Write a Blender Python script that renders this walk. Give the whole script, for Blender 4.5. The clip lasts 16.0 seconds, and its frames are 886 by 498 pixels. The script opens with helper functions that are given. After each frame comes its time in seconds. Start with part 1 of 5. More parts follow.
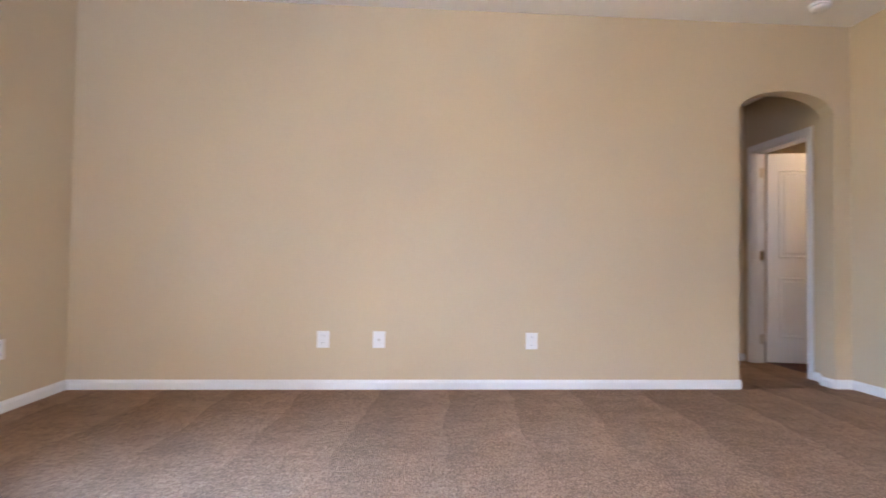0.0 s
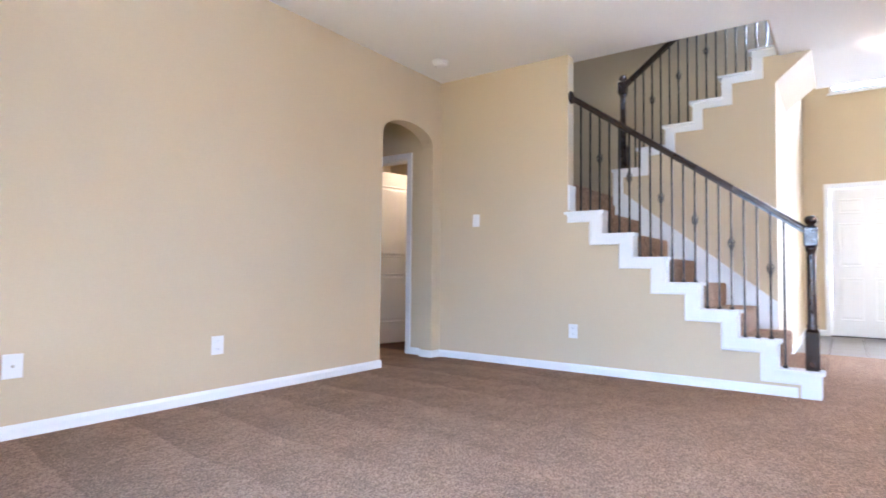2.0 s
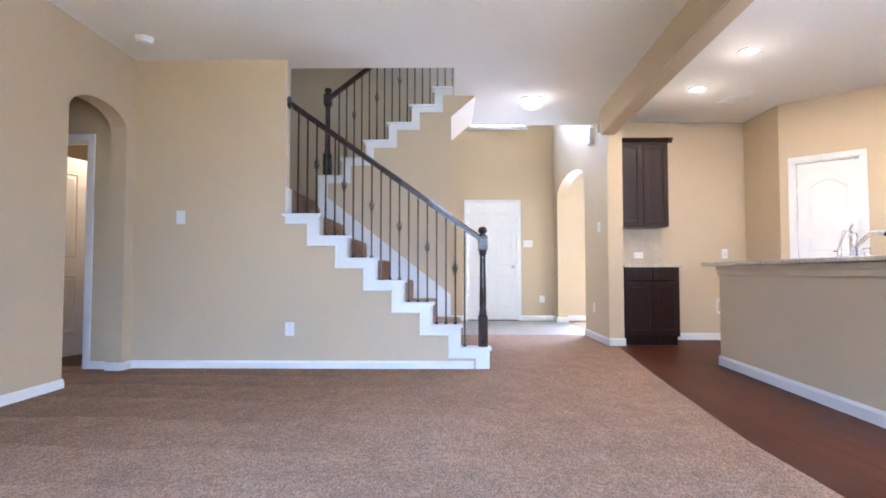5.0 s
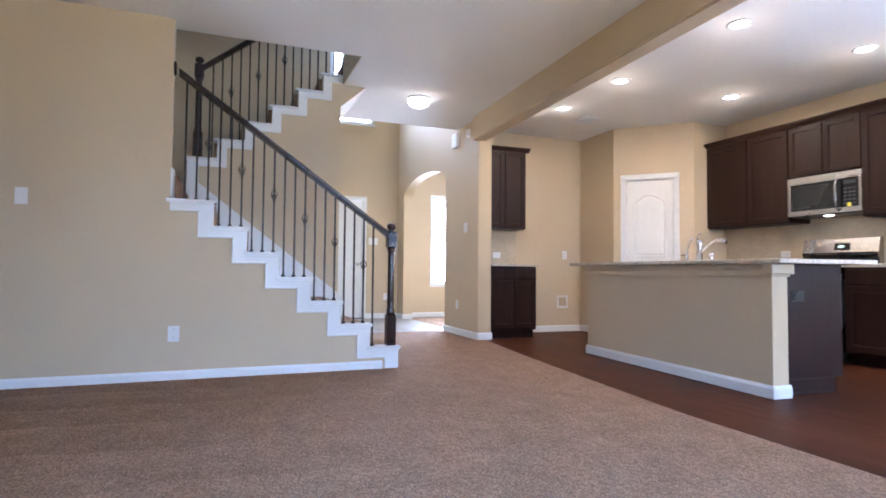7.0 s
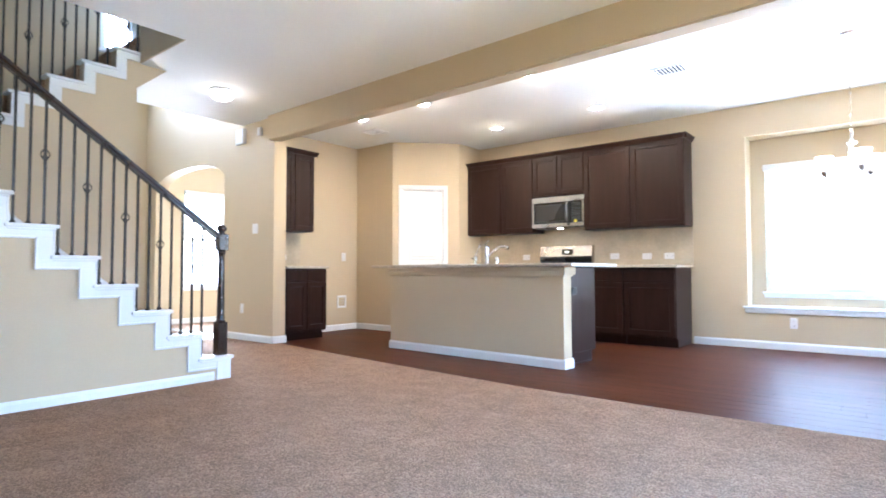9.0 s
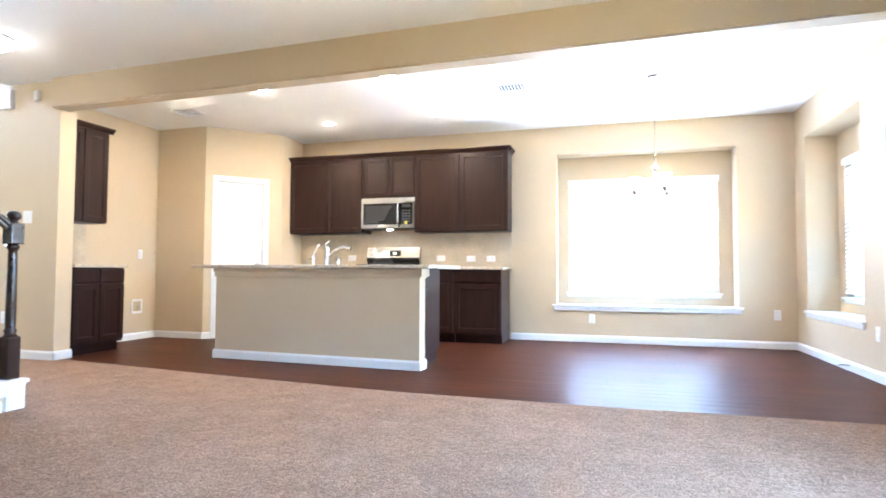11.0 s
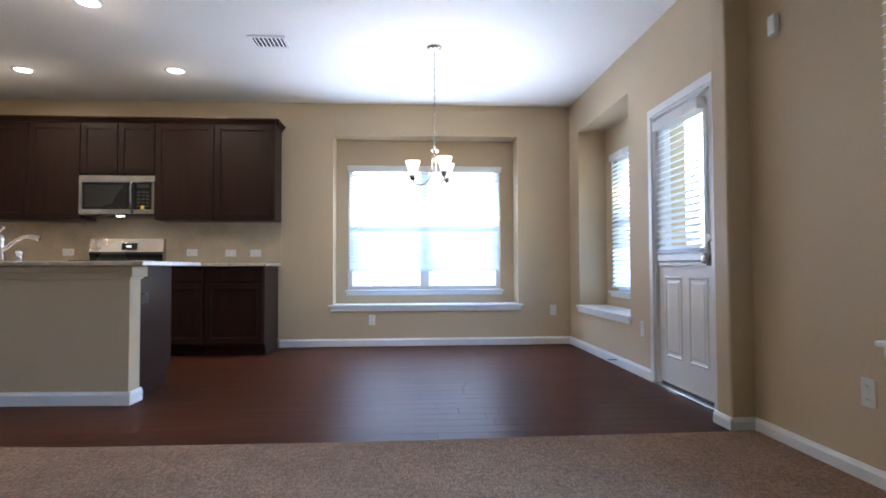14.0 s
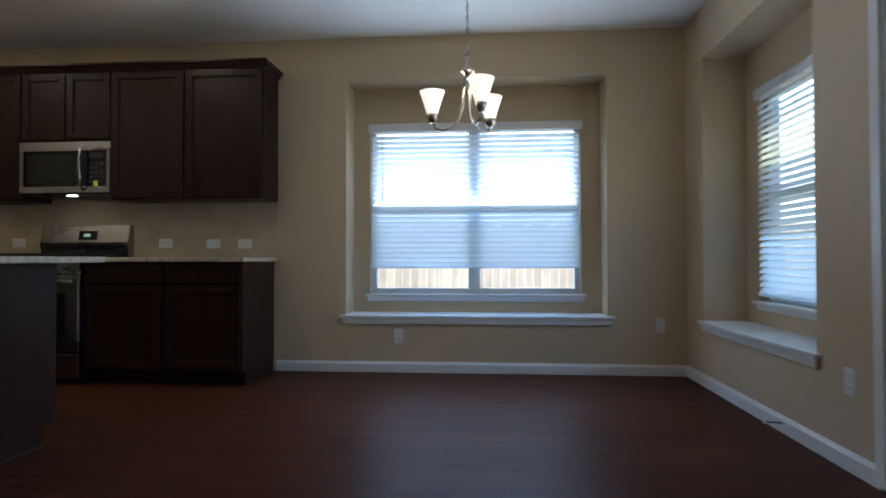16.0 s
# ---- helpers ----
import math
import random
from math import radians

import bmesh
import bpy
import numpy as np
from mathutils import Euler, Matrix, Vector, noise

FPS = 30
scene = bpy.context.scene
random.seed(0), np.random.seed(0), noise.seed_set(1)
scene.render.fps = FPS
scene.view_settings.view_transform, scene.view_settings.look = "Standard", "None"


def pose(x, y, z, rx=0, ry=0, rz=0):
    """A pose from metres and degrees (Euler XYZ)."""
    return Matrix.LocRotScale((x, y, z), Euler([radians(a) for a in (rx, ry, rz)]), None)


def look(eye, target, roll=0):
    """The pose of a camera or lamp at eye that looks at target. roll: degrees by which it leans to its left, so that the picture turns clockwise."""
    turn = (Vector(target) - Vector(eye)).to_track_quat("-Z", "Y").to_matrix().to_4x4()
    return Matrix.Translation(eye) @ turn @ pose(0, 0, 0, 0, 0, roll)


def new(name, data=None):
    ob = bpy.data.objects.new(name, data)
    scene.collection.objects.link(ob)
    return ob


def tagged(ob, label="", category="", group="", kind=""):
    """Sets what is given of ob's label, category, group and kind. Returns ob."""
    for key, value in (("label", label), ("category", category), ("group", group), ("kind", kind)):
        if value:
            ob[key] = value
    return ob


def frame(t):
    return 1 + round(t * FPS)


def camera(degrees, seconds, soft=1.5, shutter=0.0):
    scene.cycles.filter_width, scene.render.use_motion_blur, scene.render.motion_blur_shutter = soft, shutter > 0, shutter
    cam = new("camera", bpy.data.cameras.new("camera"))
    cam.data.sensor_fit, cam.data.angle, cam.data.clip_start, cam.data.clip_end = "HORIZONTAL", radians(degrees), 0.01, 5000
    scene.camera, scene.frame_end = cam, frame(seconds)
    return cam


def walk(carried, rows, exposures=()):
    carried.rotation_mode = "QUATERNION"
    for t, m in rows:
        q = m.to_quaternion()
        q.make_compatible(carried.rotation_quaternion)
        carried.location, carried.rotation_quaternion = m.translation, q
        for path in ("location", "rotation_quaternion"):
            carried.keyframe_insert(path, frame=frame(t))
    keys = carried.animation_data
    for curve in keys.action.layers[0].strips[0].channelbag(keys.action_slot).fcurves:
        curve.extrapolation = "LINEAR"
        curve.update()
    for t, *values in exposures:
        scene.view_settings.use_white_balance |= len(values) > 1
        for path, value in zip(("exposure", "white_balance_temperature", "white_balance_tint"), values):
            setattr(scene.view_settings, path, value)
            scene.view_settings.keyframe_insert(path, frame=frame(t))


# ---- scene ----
H = 2.70          # living room ceiling
WEST, NORTH, SOUTH, EAST_STAIR, EAST_KITCHEN = -1.305, 4.505, -3.14, 4.27, 6.40
cam = camera(76.4, 16.0, soft=1.7, shutter=0.35)
PATH = [
    (0, (0.967, 0.532, 0.874), (1.099, 2.528, 0.930), 0.8),
    (0.5, (0.506, 0.780, 0.806), (1.185, 2.660, 0.889), 0.9),
    (1, (0.270, 0.876, 0.812), (1.297, 2.590, 0.897), 0.7),
    (1.5, (0.012, 1.026, 0.830), (1.363, 2.497, 0.919), 0.6),
    (2, (-0.223, 1.259, 0.812), (1.403, 2.421, 0.897), 0.6),
    (2.5, (-0.383, 1.426, 0.812), (1.398, 2.332, 0.908), 0.2),
    (3, (-0.535, 1.494, 0.819), (1.338, 2.188, 0.917), 0.2),
    (3.5, (-0.597, 1.562, 0.828), (1.334, 2.075, 0.919), 0.2),
    (4, (-0.644, 1.577, 0.829), (1.325, 1.916, 0.922), -0.0),
    (6.5, (-0.431, 2.420, 0.812), (1.504, 1.922, 0.886), 0.5),
    (7, (-0.350, 2.782, 0.812), (1.513, 2.059, 0.893), 0.5),
    (7.5, (-0.313, 3.167, 0.812), (1.447, 2.220, 0.895), 0.6),
    (8, (-0.252, 3.451, 0.836), (1.373, 2.288, 0.914), 0.6),
    (8.5, (-0.123, 3.726, 0.861), (1.329, 2.352, 0.943), 0.3),
    (9, (0.092, 3.874, 0.845), (1.341, 2.314, 0.925), -0.1),
    (11.3, (0.786, 4.095, 0.865), (1.244, 2.149, 0.944), 0.2),
    (11.5, (0.764, 4.106, 0.874), (1.155, 2.147, 0.951), 0.1),
    (12, (0.690, 4.113, 0.859), (0.915, 2.127, 0.939), -0.1),
    (12.5, (0.633, 4.102, 0.853), (0.717, 2.106, 0.937), -0.1),
    (13, (0.575, 3.936, 0.836), (0.557, 1.937, 0.917), -0.1),
    (13.5, (0.551, 3.581, 0.855), (0.482, 1.583, 0.927), -0.3),
    (14, (0.559, 3.156, 0.872), (0.428, 1.161, 0.936), -0.2),
    (14.5, (0.505, 2.676, 0.874), (0.366, 0.682, 0.933), -0.2),
    (15, (0.443, 2.201, 0.843), (0.337, 0.204, 0.910), -0.1),
    (15.5, (0.295, 1.760, 0.856), (0.280, -0.239, 0.913), -0.1),
    (16, (0.227, 1.334, 0.900), (0.384, -0.659, 0.937), -0.1),
]
EXPOSURE = [
    (0, 2.80, 6100, 24), (1, 3.02, 5750, 22), (2, 3.1, 5550, 21), (3.5, 3.26, 5430, 20), (4, 3.2, 5400, 20), (6.5, 2.40, 5350, 22), (7.5, 2.45, 5380, 21), (8, 2.68, 5400, 19), (9, 3.03, 5370, 14),
    (11.5, 3.38, 5400, 13), (12.5, 2.68, 5560, 14), (13.5, 1.94, 5600, 16), (14.5, 1.22, 5640, 15), (15.5, 0.56, 5530, 10), (16, 0.20, 5540, 9)]
walk(cam, [(t, look(eye, target, roll)) for t, eye, target, roll in PATH], EXPOSURE)

# ---- daylight ----
world = bpy.data.worlds.new("sky")
scene.world = world
world.use_nodes = True
wn = world.node_tree
wn.nodes.clear()
sky = wn.nodes.new("ShaderNodeTexSky")
sky.sky_type, sky.sun_disc = "NISHITA", False
sky.sun_elevation, sky.sun_rotation = radians(54), radians(17)
back = wn.nodes.new("ShaderNodeBackground")
back.inputs["Strength"].default_value = 0.14
wout = wn.nodes.new("ShaderNodeOutputWorld")
wn.links.new(sky.outputs[0], back.inputs[0])
wn.links.new(back.outputs[0], wout.inputs[0])

sun = new("sun", bpy.data.lights.new("sun", "SUN"))
sun.data.energy, sun.data.angle, sun.data.color = 5.0, radians(0.5), (1.0, 0.95, 0.88)
sun.matrix_world = look((4, 13, 19), (0, 0, 0))


def window_light(name, place, towards, width, height, watts, colour=(0.58, 0.78, 1.0), spread=150):
    """The light that comes in through a window's opening."""
    lamp = new(name, bpy.data.lights.new(name, "AREA"))
    lamp.data.shape, lamp.data.size, lamp.data.size_y = "RECTANGLE", width, height
    lamp.data.energy, lamp.data.color, lamp.data.spread = watts, colour, radians(spread)
    lamp.matrix_world = look(place, towards)
    return lamp


WINDOW_WATTS = 0.25
CAN_WATTS, DOME_WATTS, CHANDELIER_WATTS, SIDE_WATTS = 2.8, 0.16, 1.2, 3.0
# sky light falls downwards; sunlit ground and fences send warmer light up through the blinds
SKY_TINT, GROUND_TINT = (0.44, 0.70, 1.0), (1.0, 0.79, 0.34)
window_light("window_light_dining", (0.34, -3.30, 1.35), (0.34, -2.55, 0.05), 1.7, 1.4, 44 * WINDOW_WATTS, (0.30, 0.58, 1.0), 92)
window_light("ground_light_dining", (0.34, -3.29, 1.20), (0.34, -2.1, 2.1), 1.7, 1.1, 66 * WINDOW_WATTS, (0.78, 0.88, 1.0), 108)
window_light("window_light_side", (WEST - 0.2, -2.12, 1.32), (2, -2.12, 0.1), 0.95, 1.35, 16 * WINDOW_WATTS, SKY_TINT, 105)
window_light("ground_light_side", (WEST - 0.19, -2.12, 1.2), (2, -2.12, 2.4), 0.95, 1.1, 14 * WINDOW_WATTS, GROUND_TINT, 105)
window_light("window_light_door", (WEST + 0.1, -0.555, 1.45), (2, -0.555, 1.2), 0.55, 0.85, 14 * WINDOW_WATTS, SKY_TINT)
window_light("window_light_living", (WEST + 0.09, 2.0, 1.28), (2.0, 2.05, -0.6), 1.7, 1.35, 42 * WINDOW_WATTS, (0.36, 0.65, 1.0), 92)
window_light("ground_light_living", (WEST + 0.10, 2.0, 1.15), (2.0, 2.05, 3.1), 1.7, 1.1, 27 * WINDOW_WATTS, GROUND_TINT, 92)
window_light("window_light_foyer", (9.08, 0.9, 4.1), (6, 0.7, 1.5), 0.9, 1.3, 20 * WINDOW_WATTS)
window_light("window_light_study", (9.05, -1.44, 1.5), (6, -1.2, 1.0), 1.4, 1.5, 200 * WINDOW_WATTS, (0.72, 0.86, 1.0))
window_light("window_light_stairs", (6.24, 1.48, 3.65), (4.5, 2.5, 2.5), 0.34, 1.0, 30 * WINDOW_WATTS)


# ---- materials ----
def shader(name):
    m = bpy.data.materials.new(name)
    m.use_nodes = True
    return m, m.node_tree, m.node_tree.nodes["Principled BSDF"]


def link(t, a, b):
    t.links.new(a, b)


def node(t, kind, **inputs):
    n = t.nodes.new(kind)
    for key, value in inputs.items():
        n.inputs[key.replace("_", " ")].default_value = value
    return n


def surface(name, colour, rough=0.6, metal=0.0, grain=0.06, grain_scale=40.0, patch=0.06, patch_scale=1.2, bump=0.0, bump_scale=200.0, stretch=(1, 1, 1), spec=0.5, per_object=0.0, rough_var=0.08):
    """A surface with colour variation at two scales, uneven gloss and fine relief, at real-world size."""
    m, t, b = shader(name)
    geo = node(t, "ShaderNodeNewGeometry")
    mapping = node(t, "ShaderNodeMapping", Scale=stretch)
    link(t, geo.outputs["Position"], mapping.inputs["Vector"])
    fine = node(t, "ShaderNodeTexNoise", Scale=grain_scale, Detail=4.0, Roughness=0.6)
    wide = node(t, "ShaderNodeTexNoise", Scale=patch_scale, Detail=3.0)
    link(t, mapping.outputs[0], fine.inputs["Vector"])
    link(t, geo.outputs["Position"], wide.inputs["Vector"])
    total = None
    for src, amount in ((fine.outputs["Fac"], grain), (wide.outputs["Fac"], patch)):
        r = node(t, "ShaderNodeMapRange", From_Min=0.25, From_Max=0.75, To_Min=1 - amount, To_Max=1 + amount)
        link(t, src, r.inputs["Value"])
        if total is None:
            total = r.outputs[0]
        else:
            mul = t.nodes.new("ShaderNodeMath")
            mul.operation = "MULTIPLY"
            link(t, total, mul.inputs[0])
            link(t, r.outputs[0], mul.inputs[1])
            total = mul.outputs[0]
    if per_object:
        info = t.nodes.new("ShaderNodeObjectInfo")
        r = node(t, "ShaderNodeMapRange", To_Min=1 - per_object, To_Max=1 + per_object)
        link(t, info.outputs["Random"], r.inputs["Value"])
        mul = t.nodes.new("ShaderNodeMath")
        mul.operation = "MULTIPLY"
        link(t, total, mul.inputs[0])
        link(t, r.outputs[0], mul.inputs[1])
        total = mul.outputs[0]
    tint = t.nodes.new("ShaderNodeVectorMath")
    tint.operation = "SCALE"
    tint.inputs[0].default_value = colour
    link(t, total, tint.inputs["Scale"])
    link(t, tint.outputs[0], b.inputs["Base Color"])
    rr = node(t, "ShaderNodeMapRange", From_Min=0.3, From_Max=0.7, To_Min=max(0.02, rough - rough_var), To_Max=min(1.0, rough + rough_var))
    link(t, wide.outputs["Fac"], rr.inputs["Value"])
    link(t, rr.outputs[0], b.inputs["Roughness"])
    b.inputs["Metallic"].default_value = metal
    b.inputs["Specular IOR Level"].default_value = spec
    if bump:
        relief = node(t, "ShaderNodeTexNoise", Scale=bump_scale, Detail=3.0)
        link(t, mapping.outputs[0], relief.inputs["Vector"])
        bn = node(t, "ShaderNodeBump", Strength=bump, Distance=0.004)
        link(t, relief.outputs["Fac"], bn.inputs["Height"])
        link(t, bn.outputs[0], b.inputs["Normal"])
    return m


def glowing(name, colour, strength):
    m, t, b = shader(name)
    b.inputs["Base Color"].default_value = (0.9, 0.9, 0.88, 1)
    b.inputs["Emission Color"].default_value = (*colour, 1)
    b.inputs["Emission Strength"].default_value = strength
    return m


def carpet_material():
    """Cut-pile carpet: speckled tufts, vacuum tracks and soft shading."""
    m, t, b = shader("carpet")
    geo = node(t, "ShaderNodeNewGeometry")
    tuft = node(t, "ShaderNodeTexNoise", Scale=105.0, Detail=3.0, Roughness=0.7)
    clump = node(t, "ShaderNodeTexNoise", Scale=34.0, Detail=4.0, Roughness=0.7)
    mott = node(t, "ShaderNodeTexNoise", Scale=6.0, Detail=5.0, Roughness=0.65)
    wide = node(t, "ShaderNodeTexNoise", Scale=0.9, Detail=2.0)
    turned = node(t, "ShaderNodeMapping", Rotation=(0, 0, radians(4)))
    lane = node(t, "ShaderNodeTexWave", Scale=0.68, Distortion=2.2, Detail=2.0)
    lane.wave_profile = "SAW"
    lane.inputs["Detail Scale"].default_value = 1.3
    for n in (tuft, clump, mott, wide, turned):
        link(t, geo.outputs["Position"], n.inputs["Vector"])
    link(t, turned.outputs[0], lane.inputs["Vector"])
    # the vacuum tracks are freshest towards the north wall and fade into the room
    split = node(t, "ShaderNodeSeparateXYZ")
    link(t, geo.outputs["Position"], split.inputs[0])
    fade = node(t, "ShaderNodeMapRange", From_Min=2.3, From_Max=3.7, To_Min=0.12, To_Max=1.0)
    link(t, split.outputs["Y"], fade.inputs["Value"])
    centred = t.nodes.new("ShaderNodeMath")
    centred.operation = "SUBTRACT"
    link(t, lane.outputs["Fac"], centred.inputs[0])
    centred.inputs[1].default_value = 0.5
    swept = t.nodes.new("ShaderNodeMath")
    swept.operation = "MULTIPLY"
    link(t, centred.outputs[0], swept.inputs[0])
    link(t, fade.outputs[0], swept.inputs[1])
    total = None
    for n, key, lo, hi, amount in ((tuft, "Fac", 0.36, 0.64, 0.46), (clump, "Fac", 0.36, 0.64, 0.22), (mott, "Fac", 0.3, 0.7, 0.16), (wide, "Fac", 0.3, 0.7, 0.07), (swept, "Value", -0.5, 0.5, 0.12)):
        r = node(t, "ShaderNodeMapRange", From_Min=lo, From_Max=hi, To_Min=1 - amount, To_Max=1 + amount)
        link(t, n.outputs[key], r.inputs["Value"])
        if total is None:
            total = r.outputs[0]
        else:
            mul = t.nodes.new("ShaderNodeMath")
            mul.operation = "MULTIPLY"
            link(t, total, mul.inputs[0])
            link(t, r.outputs[0], mul.inputs[1])
            total = mul.outputs[0]
    tint = t.nodes.new("ShaderNodeVectorMath")
    tint.operation = "SCALE"
    tint.inputs[0].default_value = CARPET_COLOUR
    link(t, total, tint.inputs["Scale"])
    link(t, tint.outputs[0], b.inputs["Base Color"])
    b.inputs["Roughness"].default_value = 0.95
    b.inputs["Specular IOR Level"].default_value = 0.1
    bn = node(t, "ShaderNodeBump", Strength=1.0, Distance=0.02)
    add = t.nodes.new("ShaderNodeMath")
    link(t, tuft.outputs["Fac"], add.inputs[0])
    link(t, clump.outputs["Fac"], add.inputs[1])
    link(t, add.outputs[0], bn.inputs["Height"])
    link(t, bn.outputs[0], b.inputs["Normal"])
    return m


CARPET_COLOUR = (0.335, 0.215, 0.142)
WALL = surface("tan_wall_paint", (0.524, 0.424, 0.286), 0.62, grain=0.02, grain_scale=90, patch=0.03, bump=0.22, bump_scale=120, spec=0.35)
WHITE_CEILING = surface("ceiling_paint", (0.78, 0.77, 0.75), 0.85, grain=0.02, patch=0.02, bump=0.3, bump_scale=90, spec=0.2)
TRIM = surface("white_trim_paint", (0.70, 0.71, 0.72), 0.35, grain=0.015, patch=0.03, bump=0.03, bump_scale=60)
DOOR_WHITE = surface("white_door_paint", (0.72, 0.72, 0.71), 0.4, grain=0.02, patch=0.03, bump=0.05, bump_scale=80, stretch=(1, 1, 0.15))
CARPET = carpet_material()
WOOD_FLOOR = surface("dark_wood_floor", (0.066, 0.0222, 0.0112), 0.40, spec=0.05, grain=0.28, grain_scale=14, patch=0.10, patch_scale=2.0, stretch=(0.12, 1, 1), per_object=0.14, rough_var=0.0)
JOINT = surface("floor_joint", (0.02, 0.01, 0.007), 0.7)
CABINET = surface("espresso_wood", (0.0225, 0.0104, 0.0082), 0.38, grain=0.26, grain_scale=18, patch=0.08, stretch=(1, 1, 0.10), spec=0.20, rough_var=0.0)
RAIL_WOOD = surface("dark_rail_wood", (0.022, 0.010, 0.007), 0.25, grain=0.25, grain_scale=25, patch=0.1)
IRON = surface("wrought_iron", (0.028, 0.024, 0.021), 0.42, metal=0.6, grain=0.1, patch=0.1, bump=0.1, bump_scale=300)
STEEL = surface("brushed_steel", (0.43, 0.42, 0.41), 0.26, metal=1.0, grain=0.05, grain_scale=60, patch=0.03, stretch=(0.03, 1, 1), bump=0.02, bump_scale=250)
CHROME = surface("chrome", (0.75, 0.76, 0.78), 0.10, metal=1.0, grain=0.01, patch=0.02, rough_var=0.03)
NICKEL = surface("brushed_nickel", (0.52, 0.49, 0.45), 0.28, metal=1.0, grain=0.03, patch=0.03)
BLACK_GLASS = surface("black_glass", (0.010, 0.010, 0.011), 0.07, grain=0.02, patch=0.02, rough_var=0.02)
BLACK_ENAMEL = surface("black_enamel", (0.015, 0.015, 0.016), 0.25, grain=0.05)
GRANITE = surface("speckled_granite", (0.50, 0.44, 0.36), 0.18, grain=0.55, grain_scale=160, patch=0.22, patch_scale=28, rough_var=0.04)
SPLASH = surface("tan_stone_splash", (0.47, 0.39, 0.275), 0.40, grain=0.08, grain_scale=30, patch=0.14, patch_scale=5, bump=0.08, bump_scale=40)
PLASTIC = surface("white_plastic", (0.72, 0.72, 0.73), 0.32, grain=0.01, patch=0.01)
SLOT = surface("dark_slot", (0.03, 0.03, 0.03), 0.6)
BLIND = surface("white_blind_slat", (0.86, 0.87, 0.88), 0.42, grain=0.02, patch=0.03)
bt = BLIND.node_tree
lucent = node(bt, "ShaderNodeBsdfTranslucent", Color=(0.86, 0.91, 0.95, 1))
mixer = node(bt, "ShaderNodeMixShader", Fac=0.78)
link(bt, bt.nodes["Principled BSDF"].outputs[0], mixer.inputs[1])
link(bt, lucent.outputs[0], mixer.inputs[2])
link(bt, mixer.outputs[0], bt.nodes["Material Output"].inputs["Surface"])
VINYL = surface("white_window_vinyl", (0.74, 0.77, 0.78), 0.4, grain=0.02, patch=0.02)
TILE = surface("foyer_tile", (0.23, 0.20, 0.168), 0.42, grain=0.08, grain_scale=30, patch=0.05, patch_scale=3, per_object=0.03, rough_var=0.03)
FENCE = surface("cedar_fence", (0.66, 0.55, 0.42), 0.85, grain=0.25, grain_scale=12, patch=0.2, stretch=(1, 1, 0.1), per_object=0.15)
LAWN = surface("dry_lawn", (0.16, 0.17, 0.07), 0.95, grain=0.4, grain_scale=30, patch=0.3, bump=0.4, bump_scale=60)
SIDING = surface("neighbour_siding", (0.55, 0.56, 0.56), 0.9, grain=0.3, grain_scale=14, patch=0.2)
SHINGLE = surface("roof_shingle", (0.10, 0.09, 0.085), 0.95, grain=0.3, grain_scale=14, patch=0.2)
LENS = glowing("lamp_lens", (1.0, 0.93, 0.82), 5.0)
SHADE = glowing("frosted_glass_shade", (1.0, 0.88, 0.70), 0.9)
DOME_GLASS = glowing("lit_dome_glass", (1.0, 0.92, 0.78), 2.2)
SKY_GLOW = glowing("bright_sky_panel", (0.60, 0.83, 1.0), 0.85)
SKY_WEST = glowing("bright_west_sky", (0.78, 0.90, 1.0), 1.7)
SKY_EAST = glowing("bright_street_sky", (0.85, 0.93, 1.0), 4.0)
DISPLAY = glowing("oven_display", (0.55, 0.85, 0.65), 0.25)
GLASS, gt, gb = shader("window_glass")
gb.inputs["Transmission Weight"].default_value = 1.0
gb.inputs["Roughness"].default_value = 0.0
gb.inputs["IOR"].default_value = 1.02
gb.inputs["Base Color"].default_value = (0.96, 0.98, 1.0, 1)


# ---- building ----
def cuboid(bm, x0, y0, z0, x1, y1, z1, bevel=0.0):
    x0, x1, y0, y1, z0, z1 = min(x0, x1), max(x0, x1), min(y0, y1), max(y0, y1), min(z0, z1), max(z0, z1)
    vs = [bm.verts.new(p) for p in ((x0, y0, z0), (x1, y0, z0), (x1, y1, z0), (x0, y1, z0), (x0, y0, z1), (x1, y0, z1), (x1, y1, z1), (x0, y1, z1))]
    fs = [bm.faces.new([vs[i] for i in q]) for q in ((3, 2, 1, 0), (4, 5, 6, 7), (0, 1, 5, 4), (1, 2, 6, 5), (2, 3, 7, 6), (3, 0, 4, 7))]
    if bevel:
        edges = {e for f in fs for e in f.edges}
        bmesh.ops.bevel(bm, geom=list(edges), offset=bevel, segments=2, affect="EDGES", profile=0.5)
    return bm


def block(x0, y0, z0, x1, y1, z1, bevel=0.0):
    return cuboid(bmesh.new(), x0, y0, z0, x1, y1, z1, bevel)


def prism(bm, outline, direction):
    """A flat outline (3D points in order) pushed along a vector."""
    d = Vector(direction)
    a = [bm.verts.new(p) for p in outline]
    b = [bm.verts.new(Vector(p) + d) for p in outline]
    n = len(a)
    bm.faces.new(a)
    bm.faces.new(b[::-1])
    for i in range(n):
        bm.faces.new((a[i], b[i], b[(i + 1) % n], a[(i + 1) % n])[::-1])
    bmesh.ops.recalc_face_normals(bm, faces=bm.faces[:])
    return bm


